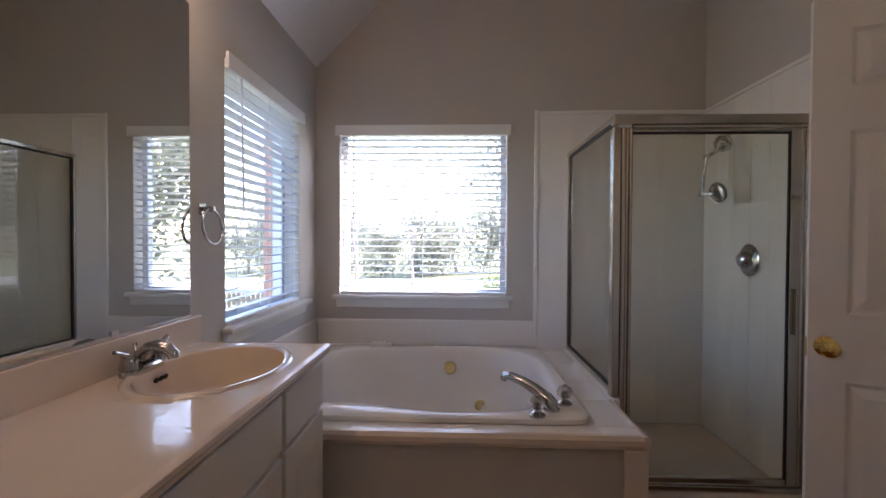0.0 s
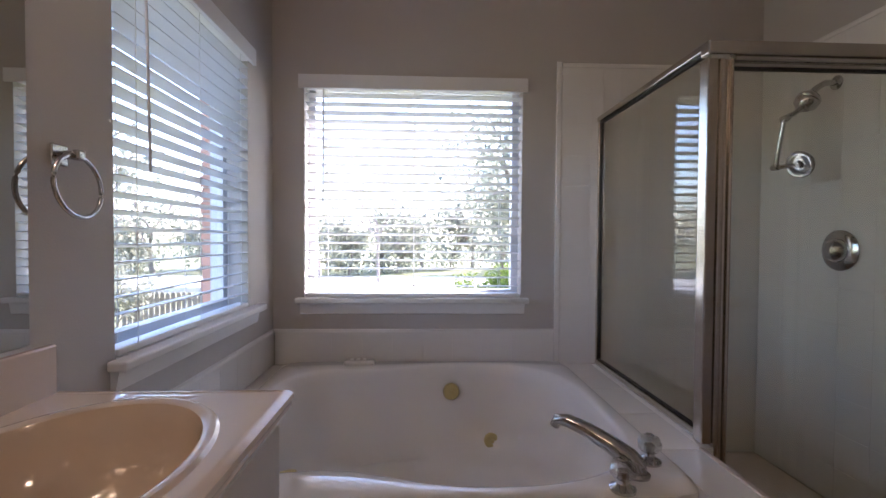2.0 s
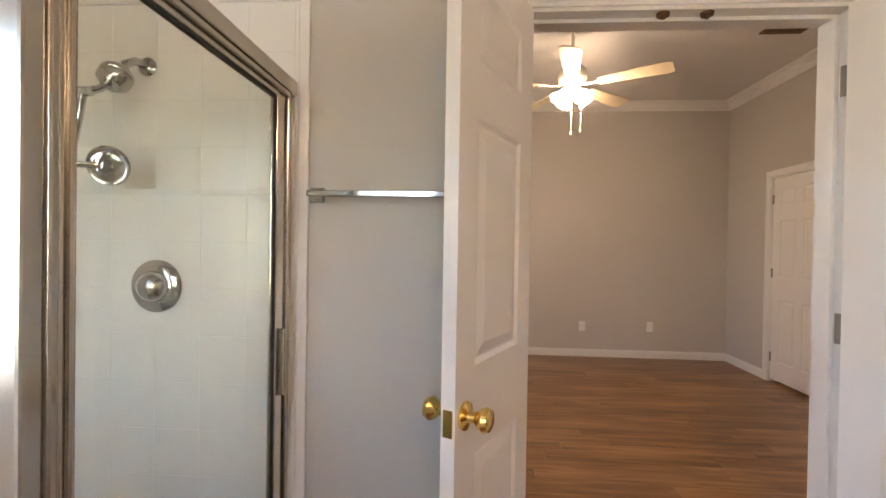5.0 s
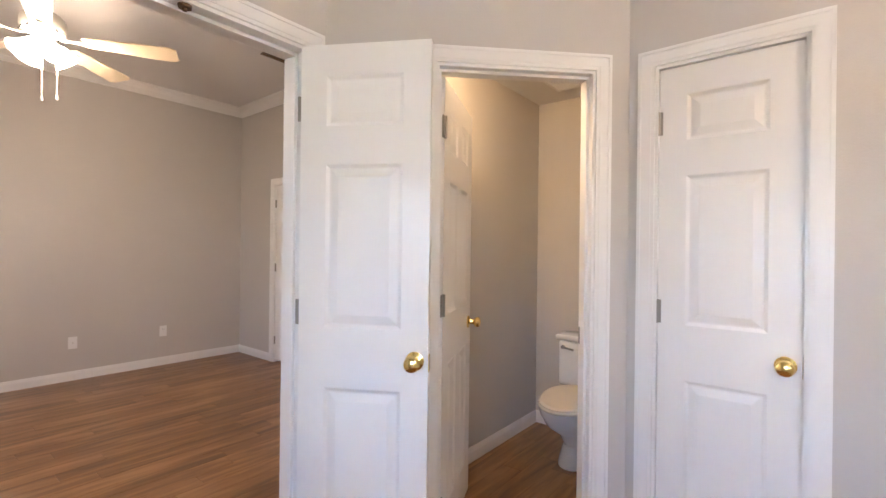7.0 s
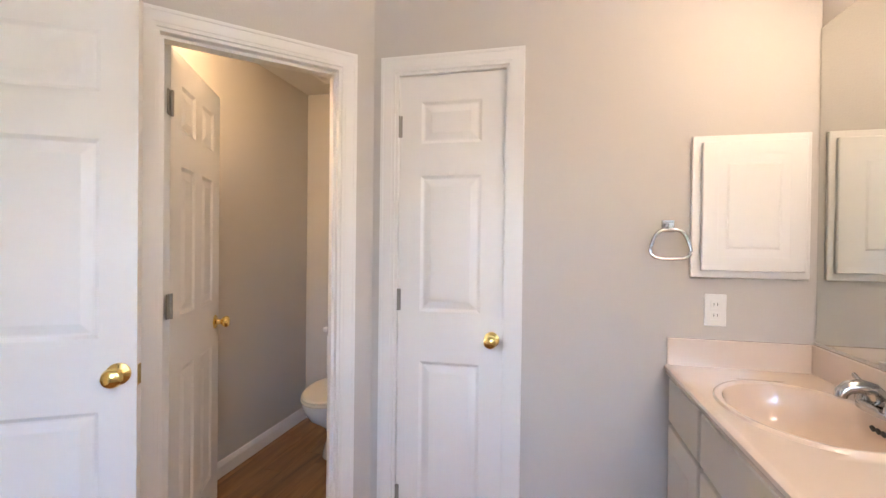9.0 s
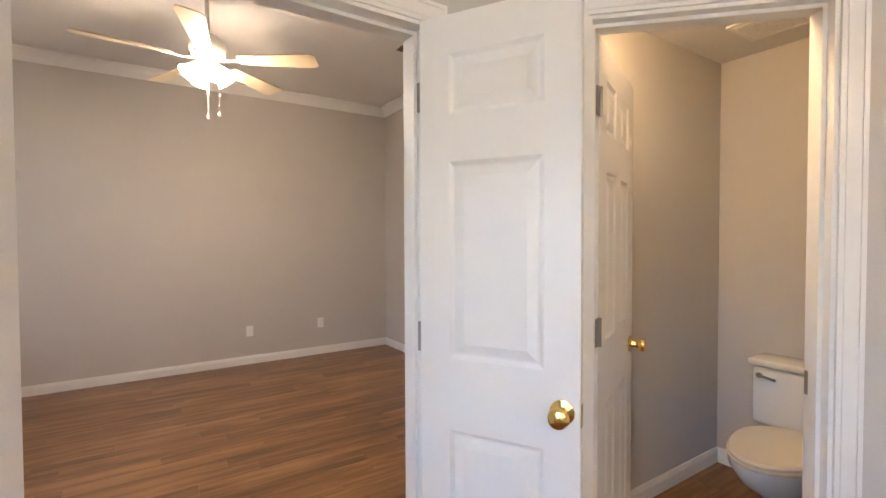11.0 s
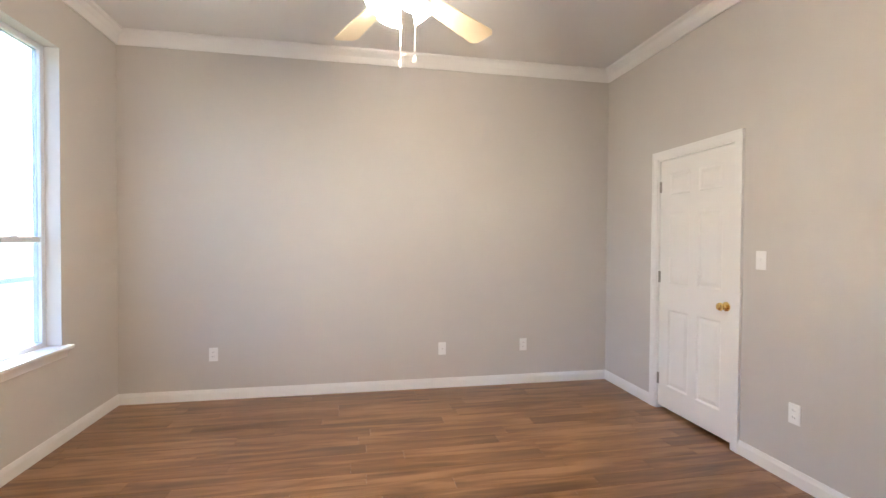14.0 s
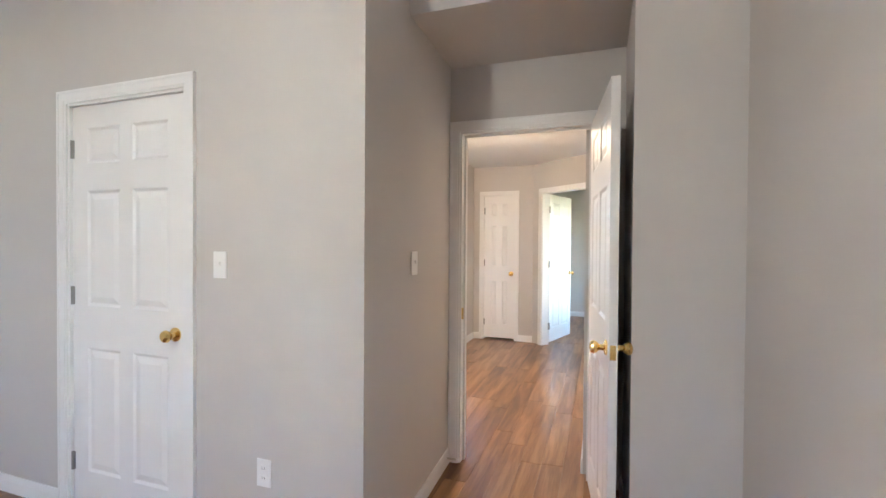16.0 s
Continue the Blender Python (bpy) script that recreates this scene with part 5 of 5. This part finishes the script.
# ---------- ceiling fan ----------
FX, FY = 2.12, -2.225
fan = empty("ceiling_fan", Matrix.Translation((FX, FY, CEIL)), "five-blade cream ceiling fan with a lit four-shade light kit", "ceiling fan")
bm = bm_new()
lathe(bm, [(0, -0.0005), (0.065, -0.0005), (0.066, -0.02), (0.05, -0.05), (0.018, -0.06), (0, -0.06)], None, 26)
part("canopy", bm, M_FANBODY, fan, smooth=True)
bm = bm_new()
cyl(bm, (0, 0, -0.06), (0, 0, -0.36), 0.013, seg=14)
part("downrod", bm, M_FANBODY, fan, smooth=True)
bm = bm_new()
lathe(bm, [(0, -0.33), (0.03, -0.335), (0.075, -0.36), (0.105, -0.39), (0.11, -0.42), (0.11, -0.45), (0.095, -0.475), (0.06, -0.49), (0, -0.49)], None, 32)
part("motor_housing", bm, M_FANBODY, fan, smooth=True)
bm = bm_new()
for k in range(14):
    a = 2 * math.pi * k / 14
    q = Matrix.Rotation(a, 4, "Z")
    b2 = bmesh.ops.create_cube(bm, size=1.0, matrix=q @ Matrix.Translation((0.1015, 0, -0.468)) @ Matrix.Rotation(radians(-35), 4, "Y") @ Matrix.Diagonal((0.004, 0.007, 0.03, 1)))
part("cooling_slots", bm, M_DARK, fan)
bm = bm_new()
n = 16
top, bot = [], []
for i in range(n + 1):
    f = i / n
    x = 0.2 + 0.5 * f
    hw = (0.043 + 0.034 * f ** 0.7) * (1 - max(0.0, (f - 0.9) / 0.1) ** 3 * 0.3)
    for lst, z in ((top, 0.003), (bot, -0.003)):
        lst.append((bm.verts.new((x, -hw, z)), bm.verts.new((x, hw, z))))
for i in range(n):
    bm.faces.new((top[i][0], top[i + 1][0], top[i + 1][1], top[i][1]))
    bm.faces.new((bot[i][1], bot[i + 1][1], bot[i + 1][0], bot[i][0]))
    bm.faces.new((top[i][0], bot[i][0], bot[i + 1][0], top[i + 1][0]))
    bm.faces.new((top[i][1], top[i + 1][1], bot[i + 1][1], bot[i][1]))
bm.faces.new((top[0][1], bot[0][1], bot[0][0], top[0][0]))
bm.faces.new((top[n][0], bot[n][0], bot[n][1], top[n][1]))
bmesh.ops.recalc_face_normals(bm, faces=bm.faces)
BL = mesh_of(bm, M_BLADE, False, "blade")
bm = bm_new()
tube(bm, [(0.09, 0, 0.0), (0.14, 0.0, -0.012), (0.2, 0, -0.006), (0.26, 0, -0.005)], [0.014, 0.01, 0.014, 0.018], 10)
for v in bm.verts:
    v.co.z = v.co.z * 0.45 - 0.004
IRON = mesh_of(bm, M_FANBODY, True, "blade_iron")
for a in (167, 95, 239, 23, 311):
    b = new("blade", BL)
    b.parent = fan
    b.matrix_basis = Matrix.Translation((0, 0, -0.5)) @ Matrix.Rotation(radians(a), 4, "Z") @ Matrix.Rotation(radians(-12), 4, "X")
    i2 = new("blade_iron", IRON)
    i2.parent = b
bm = bm_new()
lathe(bm, [(0, -0.49), (0.05, -0.49), (0.055, -0.52), (0.05, -0.55), (0.03, -0.565), (0, -0.57)], None, 24)
part("light_fitter", bm, M_FANBODY, fan, smooth=True)
for a in (20, 110, 200, 290):
    bm = bm_new()
    mm = Matrix.Rotation(radians(a), 4, "Z") @ Matrix.Translation((0.055, 0, -0.54)) @ Matrix.Rotation(radians(180 - 42), 4, "Y")
    lathe(bm, [(0.022, 0.0), (0.026, 0.02), (0.034, 0.05), (0.045, 0.08), (0.062, 0.11), (0.058, 0.11), (0.041, 0.08), (0.03, 0.05), (0.02, 0.02), (0.0, 0.015)], mm, 22)
    part("shade", bm, M_SHADE, fan, "lit frosted bell glass shade", smooth=True)
for dx, dy, z in ((0.017, 0.0, -0.855), (-0.016, -0.065, -0.84)):
    bm = bm_new()
    cyl(bm, (dx, dy, -0.56), (dx, dy, z), 0.0012, seg=6)
    c = part("pull_chain", bm, M_FANBODY, fan)
    bm = bm_new()
    lathe(bm, [(0, 0.012), (0.006, 0.008), (0.009, -0.008), (0.007, -0.018), (0, -0.02)], Matrix.Translation((dx, dy, z)), 12)
    part("pull_knob", bm, M_PLATE, c, smooth=True)

# small brass door stop on the hall baseboard
ds = empty("door_stop", Matrix.Translation((NXB - 0.016, -5.55, 0.05)), "small white spring door stop on the baseboard", "door stop")
bm = bm_new()
cyl(bm, (0, 0, 0), (-0.06, 0, 0), 0.006, seg=10)
part("spring", bm, M_SATIN, ds)
bm = bm_new()
cyl(bm, (-0.06, 0, 0), (-0.075, 0, 0), 0.009, seg=12)
part("tip", bm, M_PLATE, ds)
bulb("fan_lamp", (FX, FY, CEIL - 0.66), 1.5, (1.0, 0.73, 0.44), 0.05)
bulb("vanity_lamp_a", (WX + 0.16, -1.72, 2.10), 0.42, WARM, 0.06)
bulb("vanity_lamp_b", (WX + 0.16, -2.95, 2.10), 0.2, (1.0, 0.72, 0.44), 0.06)
bulb("toilet_lamp", (-0.15, -3.25, LOW - 0.16), 0.5, (1.0, 0.62, 0.25), 0.08)
# warm light of the added, unseen hall dome
bulb("hall_lamp", (1.8, -6.75, LOW - 0.16), 1.15, (1.0, 0.62, 0.3), 0.08)

# ---------- outdoors ----------
GZ = -1.6
bm = bm_new()
n = 40
vs = []
for i in range(n + 1):
    for j in range(n + 1):
        fx, fy = (i / n * 2 - 1), (j / n * 2 - 1)
        x, y = 900 * fx * abs(fx) ** 1.6, 900 * fy * abs(fy) ** 1.6
        r = math.hypot(x, y)
        z = GZ + (0.35 * noise.noise(Vector((x * 0.03, y * 0.03, 0))) * min(1, max(0, (r - 16) / 30)))
        vs.append(bm.verts.new((x, y, z)))
for i in range(n):
    for j in range(n):
        a = i * (n + 1) + j
        bm.faces.new((vs[a], vs[a + n + 1], vs[a + n + 2], vs[a + 1]))
tagged(part("ground", bm, M_GRASS, smooth=True), "sunlit dry lawn around the house", "ground", kind="structure")
bm = bm_new()
box(bm, -60, 60, 21, 28, GZ - 0.2, GZ + 0.25)
tagged(part("road", bm, M_ROAD), "pale sunlit concrete street beyond the fence", "road", kind="structure")
o = part("foundation", box(bm_new(), -2.66, 4.28, -11.9, 0.12, GZ - 0.2, -0.151), M_MORTAR)
tagged(o, "grey concrete house foundation", "foundation", kind="structure")

fe = empty("fence", Matrix.Translation((0, 12, GZ)), "weathered grey wooden picket fence across the lawn", "fence")
bm = bm_new()
vs = [(-0.065, 0), (0.065, 0), (0.065, 1.02), (0.0, 1.1), (-0.065, 1.02)]
A = [bm.verts.new((x, 0, z)) for x, z in vs]
B = [bm.verts.new((x, 0.02, z)) for x, z in vs]
bm.faces.new(A)
bm.faces.new(list(reversed(B)))
for i in range(5):
    j = (i + 1) % 5
    bm.faces.new((A[i], B[i], B[j], A[j]))
bmesh.ops.recalc_face_normals(bm, faces=bm.faces)
PK = mesh_of(bm, M_FENCE, False, "picket")
for k in range(120):
    p = new("picket", PK)
    p.parent = fe
    p.matrix_basis = Matrix.Translation((-11 + 0.165 * k, 0, random.uniform(-0.02, 0.02)))
for z in (0.3, 0.8):
    bm = bm_new()
    box(bm, -11.1, 8.8, 0.022, 0.06, z, z + 0.09)
    part("rail", bm, M_FENCE, fe)


def tree(x, y, h, spread, leaves, leaf, label, name="tree", bare=False, low=0.3, full=0.0, leaf_mat=None):
    e = empty(name, Matrix.Translation((x, y, GZ)), label, name)
    rnd = random.Random(int(x * 31 + y * 17) % 9973)
    bm = bm_new()
    tips = []
    tr = h * (0.013 if bare else 0.028)

    def limb(p, d, ln, r, depth):
        pts = [p]
        q = p.copy()
        dd = d.copy()
        for i in range(4):
            dd = (dd + Vector((rnd.uniform(-0.22, 0.22), rnd.uniform(-0.22, 0.22), rnd.uniform(-0.05, 0.16)))).normalized()
            q = q + dd * (ln / 4)
            pts.append(q.copy())
        tube(bm, pts, [r, r * 0.88, r * 0.75, r * 0.62, r * 0.5], 6)
        tips.extend(pts[2:])
        if depth > 0:
            for k in range(4 if depth > 1 else 3):
                a = rnd.uniform(0, 6.28)
                nd = (dd * 0.7 + Vector((math.cos(a), math.sin(a), rnd.uniform(0.0, 0.6)))).normalized()
                limb(pts[rnd.choice((2, 3, 4))], nd, ln * rnd.uniform(0.55, 0.75) * (spread if depth == 2 else 1.0), r * 0.5, depth - 1)

    limb(Vector((0, 0, -0.1)), Vector((0, 0, 1)), h * 0.45, tr, 3 if bare else 2)
    part("trunk", bm, M_HAZY_BARK, e, smooth=False)
    if not bare:
        vs, fs = [], []
        top = max(t.z for t in tips)
        cl = [t for t in tips if t.z > h * low]
        for k in range(int(60 * full)):
            a, f = rnd.uniform(0, 6.28), rnd.uniform(0, 1)
            r = h * 0.3 * full * math.sin(math.pi * (0.2 + 0.75 * f)) * rnd.uniform(0.5, 1)
            cl.append(Vector((r * math.cos(a), r * math.sin(a), h * (0.08 + 0.7 * f))))
        for k in range(leaves):
            c = rnd.choice(cl)
            o2 = Vector((rnd.gauss(0, 0.09 * h), rnd.gauss(0, 0.09 * h), rnd.gauss(0, 0.07 * h)))
            p = c + o2
            a = Vector((rnd.uniform(-1, 1), rnd.uniform(-1, 1), rnd.uniform(-1, 1))).normalized()
            b = a.cross(Vector((rnd.uniform(-1, 1), rnd.uniform(-1, 1), rnd.uniform(-1, 1)))).normalized()
            s = leaf * rnd.uniform(0.6, 1.3)
            i = len(vs)
            vs += [p - a * s, p + b * s * 0.45, p + a * s, p - b * s * 0.45]
            fs.append((i, i + 1, i + 2, i + 3))
        me = bpy.data.meshes.new("crown")
        me.from_pydata(vs, [], fs)
        me.materials.append(leaf_mat or M_HAZY_LEAF)
        c = new("crown", me)
        c.parent = e
    return e


tree(4.2, 16.5, 11, 1.2, 5200, 0.17, "tall leafy tree beyond the fence")
tree(6.6, 10.6, 8.5, 1.2, 5200, 0.15, "tall leafy tree at the side of the lawn", low=0.2)
trnd = random.Random(3)
for k in range(24):
    tree(-26 + 2.0 * k + trnd.uniform(-0.8, 0.8), 33 + trnd.uniform(-2, 6), trnd.uniform(3.6, 7.6), 1.5, 1300, 0.2, "leafy tree in the row across the street", low=0.04, full=trnd.uniform(0.8, 1.5))
tree(-6.3, 3.6, 6.5, 1.2, 0, 0.1, "bare many-branched tree beside the house", bare=True)
tree(-9.0, 7.0, 6.0, 1.2, 0, 0.1, "bare many-branched tree on the lawn", bare=True)
tree(-12, 2.0, 6, 1.3, 3600, 0.16, "leafy tree at the side of the house")
tree(-13, 10.0, 7, 1.3, 2600, 0.18, "leafy tree at the side of the house")
tree(0.55, 10.6, 1.9, 1.6, 2600, 0.07, "leafy green shrub beside the fence", "shrub", low=0.15, leaf_mat=M_SHRUB)
tree(1.7, 10.2, 1.9, 1.6, 2200, 0.07, "leafy green shrub beside the fence", "shrub", low=0.15, leaf_mat=M_SHRUB)
tree(-4.4, 24.0, 8.5, 1.3, 0, 0.1, "bare many-branched tree beyond the fence", bare=True)
tree(-8.2, 26.0, 9.0, 1.3, 0, 0.1, "bare many-branched tree beyond the fence", bare=True)
tree(-10.5, 10.9, 1.9, 1.6, 1800, 0.07, "leafy green shrub beside the fence", "shrub", low=0.15)

# ---------- brick veneer corner seen through the side window ----------
o = part("wall_brick_corner", box(bm_new(), -2.855, -2.665, 0.03, 0.30, GZ, 3.3), M_MORTAR)
tagged(o, "red brick corner of the house outside", "wall", kind="structure")
BR = o
bm = bm_new()
box(bm, -0.0925, 0.0925, -0.012, 0.012, -0.028, 0.028, 0.002, 1)
BK = mesh_of(bm, M_BRICK, False, "brick")
z = 0.3
row = 0
while z < 2.5:
    for (x, y, r) in ((-2.76, 0.026, 0), (-2.859, 0.1 + 0.05 * (row % 2), 90), (-2.859, 0.25 - 0.03 * (row % 2), 90)):
        b = new("brick", BK)
        b.parent = BR
        b.matrix_basis = Matrix.Translation((x, y, z)) @ Matrix.Rotation(radians(r), 4, "Z") @ Matrix.Diagonal((1 if r == 0 else 0.7, 1, 1, 1))
    z += 0.066
    row += 1

# ---------- wall tiles ----------
TS, TJ = 0.152, 0.0014


def tile_mesh(w, h, name="tile"):
    """A glazed tile in the xz plane that faces -y, edges eased."""
    bm = bm_new()
    i = 0.0015
    a = [bm.verts.new((x, 0, z)) for x, z in ((0, 0), (w, 0), (w, h), (0, h))]
    b = [bm.verts.new((x, -0.0015, z)) for x, z in ((0, 0), (w, 0), (w, h), (0, h))]
    c = [bm.verts.new((x, -0.0022, z)) for x, z in ((i, i), (w - i, i), (w - i, h - i), (i, h - i))]
    for p, q in ((a, b), (b, c)):
        for k in range(4):
            l = (k + 1) % 4
            bm.faces.new((p[k], p[l], q[l], q[k]))
    bm.faces.new(c)
    bmesh.ops.recalc_face_normals(bm, faces=bm.faces)
    return mesh_of(bm, M_TILE, False, name)


TILES = {}


def tile_field(name, m, w, z0, z1, label, start=0.0, cap=True):
    """Tiles over a stretch of wall; local x along the wall from m's origin, room on the -y side."""
    bm = bm_new()
    box(bm, 0.0, w, -0.0058, -0.0003, z0, z1)
    base = part(name, bm, M_GROUT, m=m)
    tagged(base, label, "tile", kind="structure")
    z = z0
    while z < z1 - 0.01:
        h = min(TS, z1 - z) - TJ
        x = -start
        while x < w - 0.004:
            a, b = max(0.0, x), min(w, x + TS) - TJ
            if b - a > 0.008:
                key = (round(b - a, 3), round(h, 3))
                if key not in TILES:
                    TILES[key] = tile_mesh(*key)
                t = new("tile", TILES[key])
                t.parent = base
                t.matrix_basis = Matrix.Translation((a, -0.0046, z + TJ / 2))
            x += TS
        z += TS
    return base


tile_field("wall_tile_north", Matrix.Translation((WX + 0.012, 0, 0)), -1.079 - WX - 0.012, TZ, 0.722, "row of white square wall tiles behind the tub", 0.02)
tile_field("wall_tile_west", MW @ Matrix.Translation((-1.33, 0, 0)), 1.33 - 0.001, TZ, 0.722, "row of white square wall tiles beside the tub", 0.03)
tile_field("wall_tile_shower_a", Matrix.Translation((-1.05, 0, 0)), 1.05 + SX + 0.012, TZ, 2.08, "white square shower wall tiles")
tile_field("wall_tile_shower_b", Matrix.Translation((SX + 0.0125, 0, 0)), -SX - 0.0125, 0.1, 2.08, "white square shower wall tiles", 0.06)
tile_field("wall_tile_shower_c", Matrix.Translation((0, -0.0125, 0)) @ RE, 0.925, 0.1, 2.08, "white square shower wall tiles")
# bullnose edging
bm = bm_new()
bn = [(0, 0), (0.012, 0), (0.0125, 0.012), (0.009, 0.022), (0, 0.027)]
sweep(bm, (WX + 0.001, 0), (-1.079, 0), [(a, 0.7225 + b) for a, b in bn], (0, -1))
sweep(bm, (WX, -1.33), (WX, -0.013), [(a, 0.7225 + b) for a, b in bn], (1, 0))
sweep(bm, (-1.05, 0), (-0.001, 0), [(a, 2.0805 + b) for a, b in bn], (0, -1))
sweep(bm, (0, -0.938), (0, -0.013), [(a, 2.0805 + b) for a, b in bn], (-1, 0))
box(bm, -1.0785, -1.0515, -0.0125, -0.0003, TZ, 2.107, 0.004, 2)
box(bm, -0.0125, -0.0003, -0.972, -0.939, 0.166, 2.107, 0.004, 2)
tagged(part("trim_bullnose", bm, M_TILE), "white bullnose tile edging", "trim", kind="structure")
# deck tiles
bm = bm_new()
key = (TS - 0.004, 0.073)
TILES[key] = tile_mesh(*key)
x = -0.883 - TS
while x > WX:
    t = new("tile", TILES[key])
    t.parent = DECK
    t.matrix_basis = Matrix.Translation((x, -1.312, TZ - 0.0038)) @ Matrix.Rotation(radians(-90), 4, "X")
    x -= TS
key = (0.142, 0.28)
TILES[key] = tile_mesh(*key)
y = -1.235
while y < -0.06:
    t = new("tile", TILES[key])
    t.parent = DECK
    t.matrix_basis = Matrix.Translation((-1.027, y, TZ - 0.0038)) @ Matrix.Rotation(radians(-90), 4, "X")
    y += 0.283

# ---------- floor planks ----------
PWID = 0.127


def plank_mesh(l, w=PWID):
    bm = bm_new()
    g = 0.0012
    a = [bm.verts.new((x, y, 0.0)) for x, y in ((0, 0), (w - 0.0006, 0), (w - 0.0006, l - 0.0006), (0, l - 0.0006))]
    b = [bm.verts.new((v.co.x, v.co.y, -0.0075)) for v in a]
    t = [bm.verts.new((x, y, 0.0)) for x, y in ((g, g), (w - g, g), (w - g, l - g), (g, l - g))]
    for v in a:
        v.co.z = -0.0012
    for p, q in ((b, a), (a, t)):
        for k in range(4):
            j = (k + 1) % 4
            bm.faces.new((p[k], p[j], q[j], q[k]))
    bm.faces.new(t)
    bmesh.ops.recalc_face_normals(bm, faces=bm.faces)
    return mesh_of(bm, M_WOOD, False, "plank")


PLANKS = {}
prnd = random.Random(5)
x = WX - 0.02
while x < BE:
    xm = x + PWID / 2
    if xm < -0.85:
        y0, y1 = SY - 0.12, -1.2
    elif xm < 0.13:
        y0, y1 = -4.85, -0.85
    elif HW - 0.3 < xm < HE + 0.12:
        y0, y1 = -9.35, BN
    else:
        y0, y1 = -5.85, BN
    y = y0 - prnd.uniform(0, 0.9)
    while y < y1:
        l = prnd.choice((0.9, 1.05, 1.22))
        a, b = max(y, y0), min(y + l, y1)
        if b - a > 0.05:
            k = round(b - a, 3)
            if k not in PLANKS:
                PLANKS[k] = plank_mesh(k)
            p = new("plank", PLANKS[k])
            p.parent = FLOOR
            p.matrix_basis = Matrix.Translation((x, a, 0.0))
        y += l
    x += PWID
# planks of the far room, joined
bm = bm_new()
x = -0.6
while x < 2.6:
    top = -9.36 if x > HW - 0.36 else -8.4
    y = -11.8 - prnd.uniform(0, 0.9)
    while y < top:
        a, b = max(-11.8, y), min(top, y + 1.2)
        if b - a > 0.03:
            box(bm, x, x + PWID - 0.001, a, b - 0.001, -0.007, -0.0005)
        y += 1.2
    x += PWID
o = part("far_floor_planks", bm, M_WOOD, FLOOR)
tagged(o, kind="stuff")
